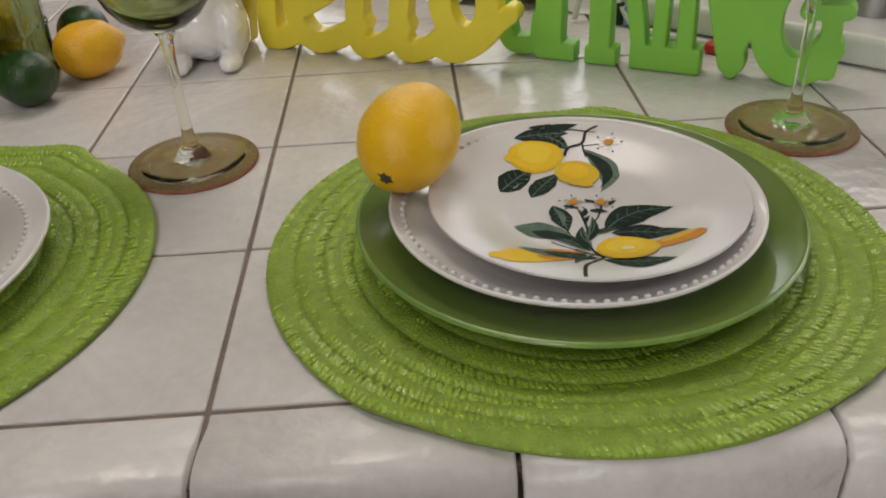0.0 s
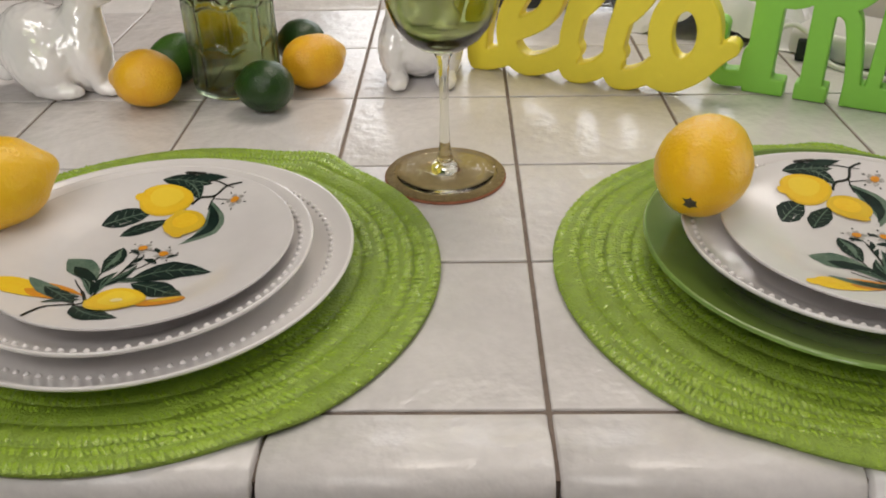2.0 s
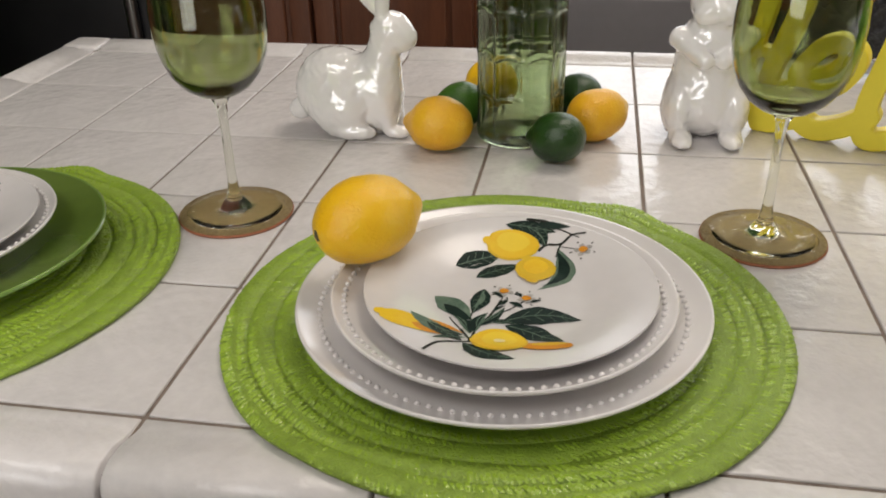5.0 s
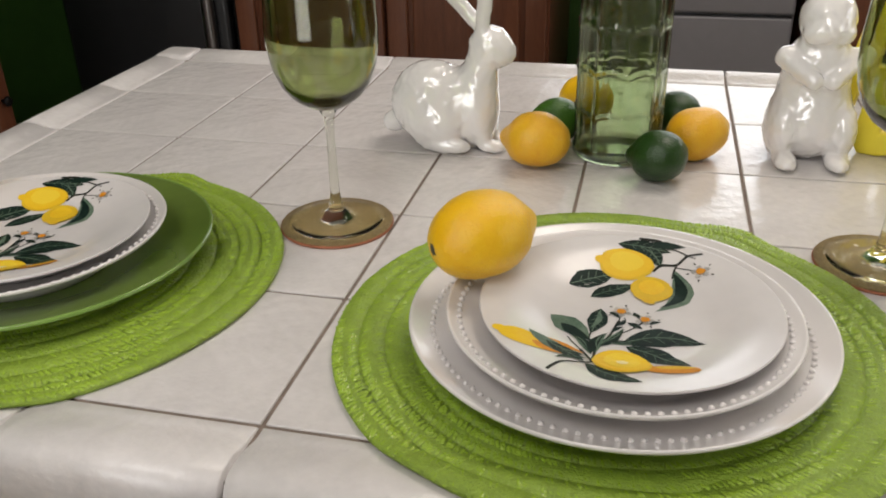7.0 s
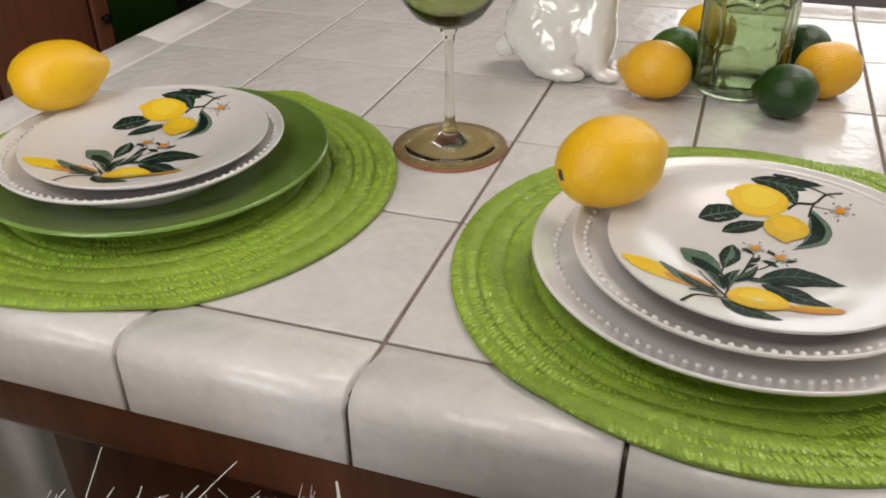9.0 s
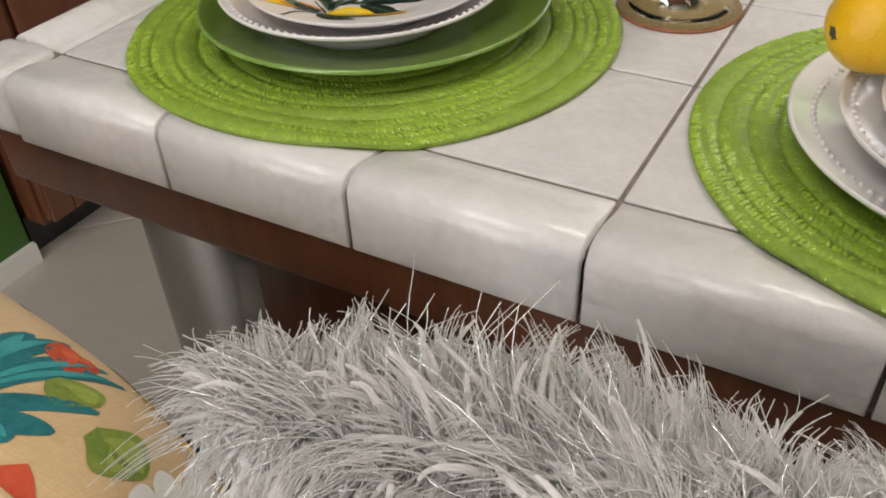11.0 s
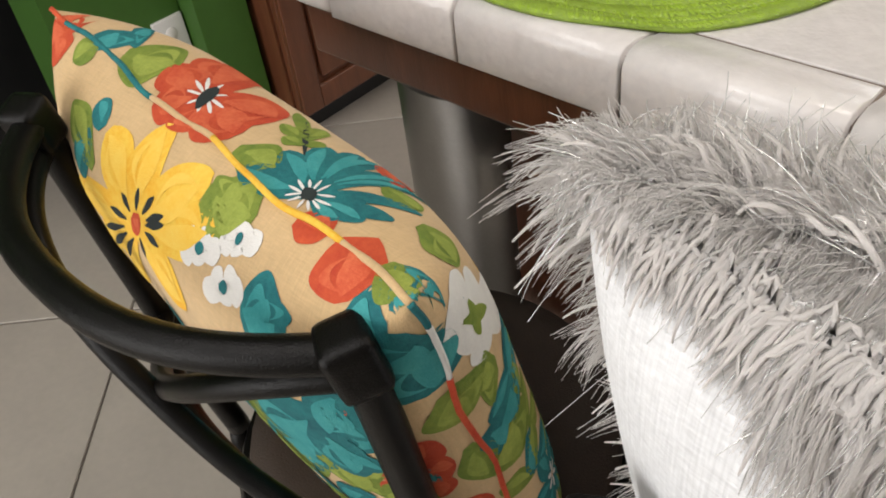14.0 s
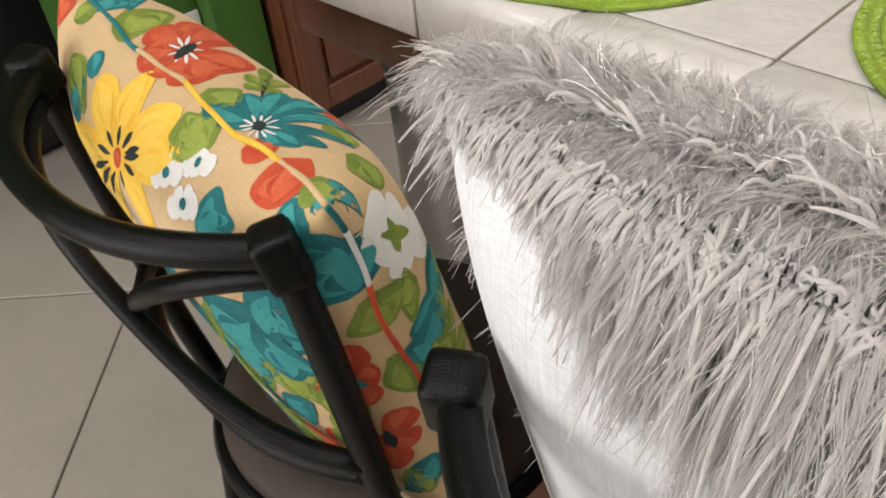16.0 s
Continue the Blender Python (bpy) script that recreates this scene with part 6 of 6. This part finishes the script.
def grow(rnd, lo, hi, wild):
    """One thread: its points, from the front or the top edge outwards; it stands up, leans over and falls."""
    k = rnd.random()
    u = rnd.uniform(-1, 1)
    length = rnd.uniform(lo, hi)
    droop = rnd.uniform(0.5, 1.0)
    tuft = Vector((u * 4.0, 2.0, 0))
    comb = Vector((noise.noise(tuft), noise.noise(tuft + Vector((7, 3, 1))), noise.noise(tuft + Vector((1, 9, 4)))))
    if k < 0.34:
        # on the top edge, leaning to the counter side or to the left
        root = shag.at(u * 0.99, rnd.uniform(0.95, 1.0), -1)
        d = -shag.ez * rnd.uniform(-0.25, 0.9) + Vector((comb.x * 0.9 + rnd.gauss(-0.30, 0.13) - 2.0 * max(0, -u - 0.75), 0, rnd.uniform(0.30, 0.85)))
        length *= 0.60
    elif k < 0.50:
        # laid over the top edge
        root = shag.at(u * 0.99, 1.0, 1)
        d = shag.ez * rnd.uniform(0.1, 1.0) + Vector((comb.x * 0.9 + rnd.gauss(-0.15, 0.20), 0, rnd.uniform(0.15, 0.6)))
        length *= 0.26 + 0.46 * min(1, max(0, u + 0.8))
        droop = rnd.uniform(0.9, 1.3)
    elif k < 0.64:
        # hanging down the back, away from the bare corner
        u = rnd.uniform(-0.62, 1.0)
        reach = min(1.0, max(0.0, (u + 0.62) / 0.8))
        root = shag.at(u * 0.99, rnd.uniform(0.95, 1.0), 1)
        d = shag.ez * rnd.uniform(0.3, 0.8) + Vector((comb.x * 0.25 + rnd.gauss(0.08, 0.12), 0, rnd.uniform(-0.35, 0.35)))
        length *= 0.35 + 0.85 * reach
        droop = rnd.uniform(0.9, 1.3)
        wild *= 0.9
    elif k < 0.70:
        # the left edge
        root = shag.at(-0.99, 1 - 1.6 * rnd.random() ** 1.5, -1)
        d = Vector((-0.7, comb.y * 0.5 + rnd.gauss(0.30, 0.3), rnd.uniform(-0.5, 0.4)))
        length *= 0.55
    else:
        vv = 1 - 1.5 * rnd.random() ** 1.8
        root = shag.at(u * 0.98, vv * 0.98, -1)
        d = -shag.ez * rnd.uniform(0.4, 0.9) + Vector((comb.x * 0.7 + rnd.gauss(-0.15, 0.13), 0, rnd.uniform(-0.4, 0.7)))
        length *= 0.65
    d.normalize()
    sway = Vector((rnd.gauss(0, 1), rnd.gauss(0, 1), rnd.gauss(0, 1))) * wild + comb * 0.2
    wave = rnd.uniform(0, 6.3)
    pts = []
    n = 7
    for i in range(n + 1):
        t = i / n
        p = root + d * length * t + Vector((0, 0, -droop * length * t * t)) + sway * length * t * t
        p += Vector((math.sin(5 * t + wave) - math.sin(wave), math.cos(4 * t + wave) - math.cos(wave), 0)) * wild * 0.010
        pts.append(p)
    return pts


def outside(pts, radius, rnd):
    """Keeps a thread off the cushion."""
    for i in range(1, len(pts)):
        q = pts[i] - shag.c
        x, y, z = q.dot(shag.ex), q.dot(shag.ey), q.dot(shag.ez)
        uu, vv = x / (shag.w / 2), y / (shag.h / 2)
        if abs(uu) < 1 and abs(vv) < 1:
            need = shag.t / 2 * math.sqrt((1 - uu ** 4) * (1 - vv ** 4)) + radius * (1 + 4 * rnd.random()) + 0.0005
            if abs(z) < need:
                pts[i] = shag.c + shag.ex * x + shag.ey * y + shag.ez * need * (1 if z > 0 else -1)
    return pts


def threads(name, count, each, spread, radius, sides, lo, hi, mat, seed, label, wild, thin):
    """Locks of threads that share a line and draw together towards the tip."""
    rnd = random.Random(seed)
    verts, faces = [], []
    for _ in range(count):
        guide = grow(rnd, lo, hi, wild)
        n = len(guide) - 1
        for _ in range(each):
            o = Vector((rnd.gauss(0, 1), rnd.gauss(0, 1), rnd.gauss(0, 1))) * spread
            o2 = Vector((rnd.gauss(0, 1), rnd.gauss(0, 1), rnd.gauss(0, 1))) * spread * 0.8
            short = rnd.uniform(0.8, 1.0)
            pts = []
            for i in range(n + 1):
                t = i / n * short
                j = min(int(t * n), n - 1)
                p = guide[j].lerp(guide[j + 1], t * n - j)
                pts.append(p + o * (1 - 0.25 * t) + o2 * t * (1 - t) * 2)
            pts = outside(pts, radius, rnd)
            tv, tf = tube_data(pts, [radius * (1.0 - thin * (i / n) ** 2) for i in range(n + 1)], sides, False)
            b = len(verts)
            verts += tv
            faces += [tuple(b + i for i in q) for q in tf]
    tagged(raw(name, verts, faces, mat, True, fur_pillow, label), kind="stuff")


threads("yarn_shag", 3000, 1, 0.0004, 0.00120, 5, 0.052, 0.084, M_YARN, 11, "soft warm grey yarn", 0.12, 0.6)
threads("yarn_fuzz", 3000, 13, 0.0023, 0.00021, 3, 0.052, 0.084, M_YARN, 11, "fine loose yarn fibres", 0.12, 0.4)
threads("tinsel_thread", 5200, 1, 0.001, 0.00027, 3, 0.046, 0.080, M_TINSEL, 12, "fine silvery threads", 0.24, 0.3)

# ---- floor tiles ----
def floor_tiles():
    s, gap = 0.615, 0.005
    bm = box(s - gap, s - gap, 0.010, 0, 0, -0.005, 0.0015, 1)
    first = finish(bm, "tile", M_FLOOR, False, floor)
    ex, ey = Vector((math.sqrt(0.5), math.sqrt(0.5), 0)), Vector((-math.sqrt(0.5), math.sqrt(0.5), 0))
    corner = Vector((-1.775, -0.100, 0))
    first_used = False
    x0, x1, y0, y1 = -3.25, 2.2, -2.62, 2.62
    for i in range(-9, 10):
        for j in range(-9, 10):
            c = corner + ex * s * (i + 0.5) + ey * s * (j + 0.5)
            reach = s * 0.7072
            if c.x + reach < x0 or c.x - reach > x1 or c.y + reach < y0 or c.y - reach > y1:
                continue
            m = pose(c.x, c.y, 0.0005 * random.random(), 0, 0, 45 + 90 * random.randrange(4))
            if c.x - reach > x0 and c.x + reach < x1 and c.y - reach > y0 and c.y + reach < y1:
                ob = first if not first_used else new("tile", first.data)
                first_used = True
                ob.parent = floor
                ob.matrix_basis = m
                continue
            # tiles at the walls are cut
            bm = box(s - gap, s - gap, 0.010, 0, 0, -0.005, 0.0015, 1)
            bmesh.ops.transform(bm, matrix=m, verts=bm.verts)
            for co, no in (((x0, 0, 0), (-1, 0, 0)), ((x1, 0, 0), (1, 0, 0)), ((0, y0, 0), (0, -1, 0)), ((0, y1, 0), (0, 1, 0))):
                bmesh.ops.bisect_plane(bm, geom=bm.verts[:] + bm.edges[:] + bm.faces[:], plane_co=co, plane_no=no, clear_outer=True)
            if len(bm.faces) > 2:
                finish(bm, "tile", M_FLOOR, False, floor)
            else:
                bm.free()


floor_tiles()


# ---- countertop tiles ----
def lay_tiles():
    rnd = random.Random(3)
    gap = 0.0030
    flat = finish(box(P - gap, P - gap, 0.008, 0, 0, -0.004, 0.0016, 3), "tile", M_TILE, True, countertop)

    def edge_mesh(length, out=0.0585, drop=0.049):
        """A bullnose edge tile along x: flat top that rolls over a rounded nose and hangs down."""
        r = 0.0145
        prof = [(0, -0.008), (0, -0.0012), (-0.0012, 0)]
        prof += [(-o, lip(o)) for o in (0.008, 0.014, 0.020, 0.026, 0.032, 0.038)]
        prof += [(-(out - r), LIP)]
        for i in range(1, 9):
            a = math.pi / 2 * i / 8
            prof.append((-(out - r) - r * math.sin(a), LIP - r + r * math.cos(a)))
        prof += [(-out, -drop + 0.002), (-out + 0.0015, -drop), (-out + 0.009, -drop), (-out + 0.009, -0.012), (-0.02, -0.008)]
        bm = bmesh.new()
        xs = [-length / 2, -length / 2 + 0.0012, length / 2 - 0.0012, length / 2]
        rows = []
        for k, x in enumerate(xs):
            s = 0.0010 if k in (0, 3) else 0
            rows.append([bm.verts.new((x, y + (s if y < -0.01 else 0), z - s)) for y, z in prof])
        for a, b in zip(rows, rows[1:]):
            for j in range(len(prof)):
                bm.faces.new((a[j], a[(j + 1) % len(prof)], b[(j + 1) % len(prof)], b[j]))
        bm.faces.new(rows[0])
        bm.faces.new(rows[-1][::-1])
        bmesh.ops.recalc_face_normals(bm, faces=bm.faces[:])
        return bm

    first = True
    for i in range(-6, 8):
        for j in range(5):
            ob = flat if first else new("tile", flat.data)
            first = False
            ob.parent = countertop
            ob.matrix_basis = pose((i + 0.5) * P, (j + 0.5) * P, TOP + rnd.uniform(-0.0002, 0.0002), rnd.uniform(-0.12, 0.12), rnd.uniform(-0.12, 0.12), 90 * rnd.randrange(4))
    bull = finish(edge_mesh(P - gap), "edge_tile", M_EDGE_TILE, True, countertop)
    first = True

    def put(m):
        nonlocal first
        ob = bull if first else new("edge_tile", bull.data)
        first = False
        ob.parent = countertop
        ob.matrix_basis = m
    for i in range(-6, 8):
        put(pose((i + 0.5) * P, -gap / 2, TOP, 0, 0, 0))
        put(pose((i + 0.5) * P, YB + gap / 2, TOP, 0, 0, 180))
    for j in range(5):
        put(pose(X0 - gap / 2, (j + 0.5) * P, TOP, 0, 0, 270))
        put(pose(X1 + gap / 2, (j + 0.5) * P, TOP, 0, 0, 90))
    for x, y in ((X0 - 0.030, -0.030), (X0 - 0.030, YB + 0.030), (X1 + 0.030, -0.030), (X1 + 0.030, YB + 0.030)):
        bm = box(0.057, 0.057, 0.055, 0, 0, -0.0215, 0.013, 5)
        finish(bm, "corner_tile", M_EDGE_TILE, True, countertop).matrix_basis = pose(x, y, TOP)


lay_tiles()
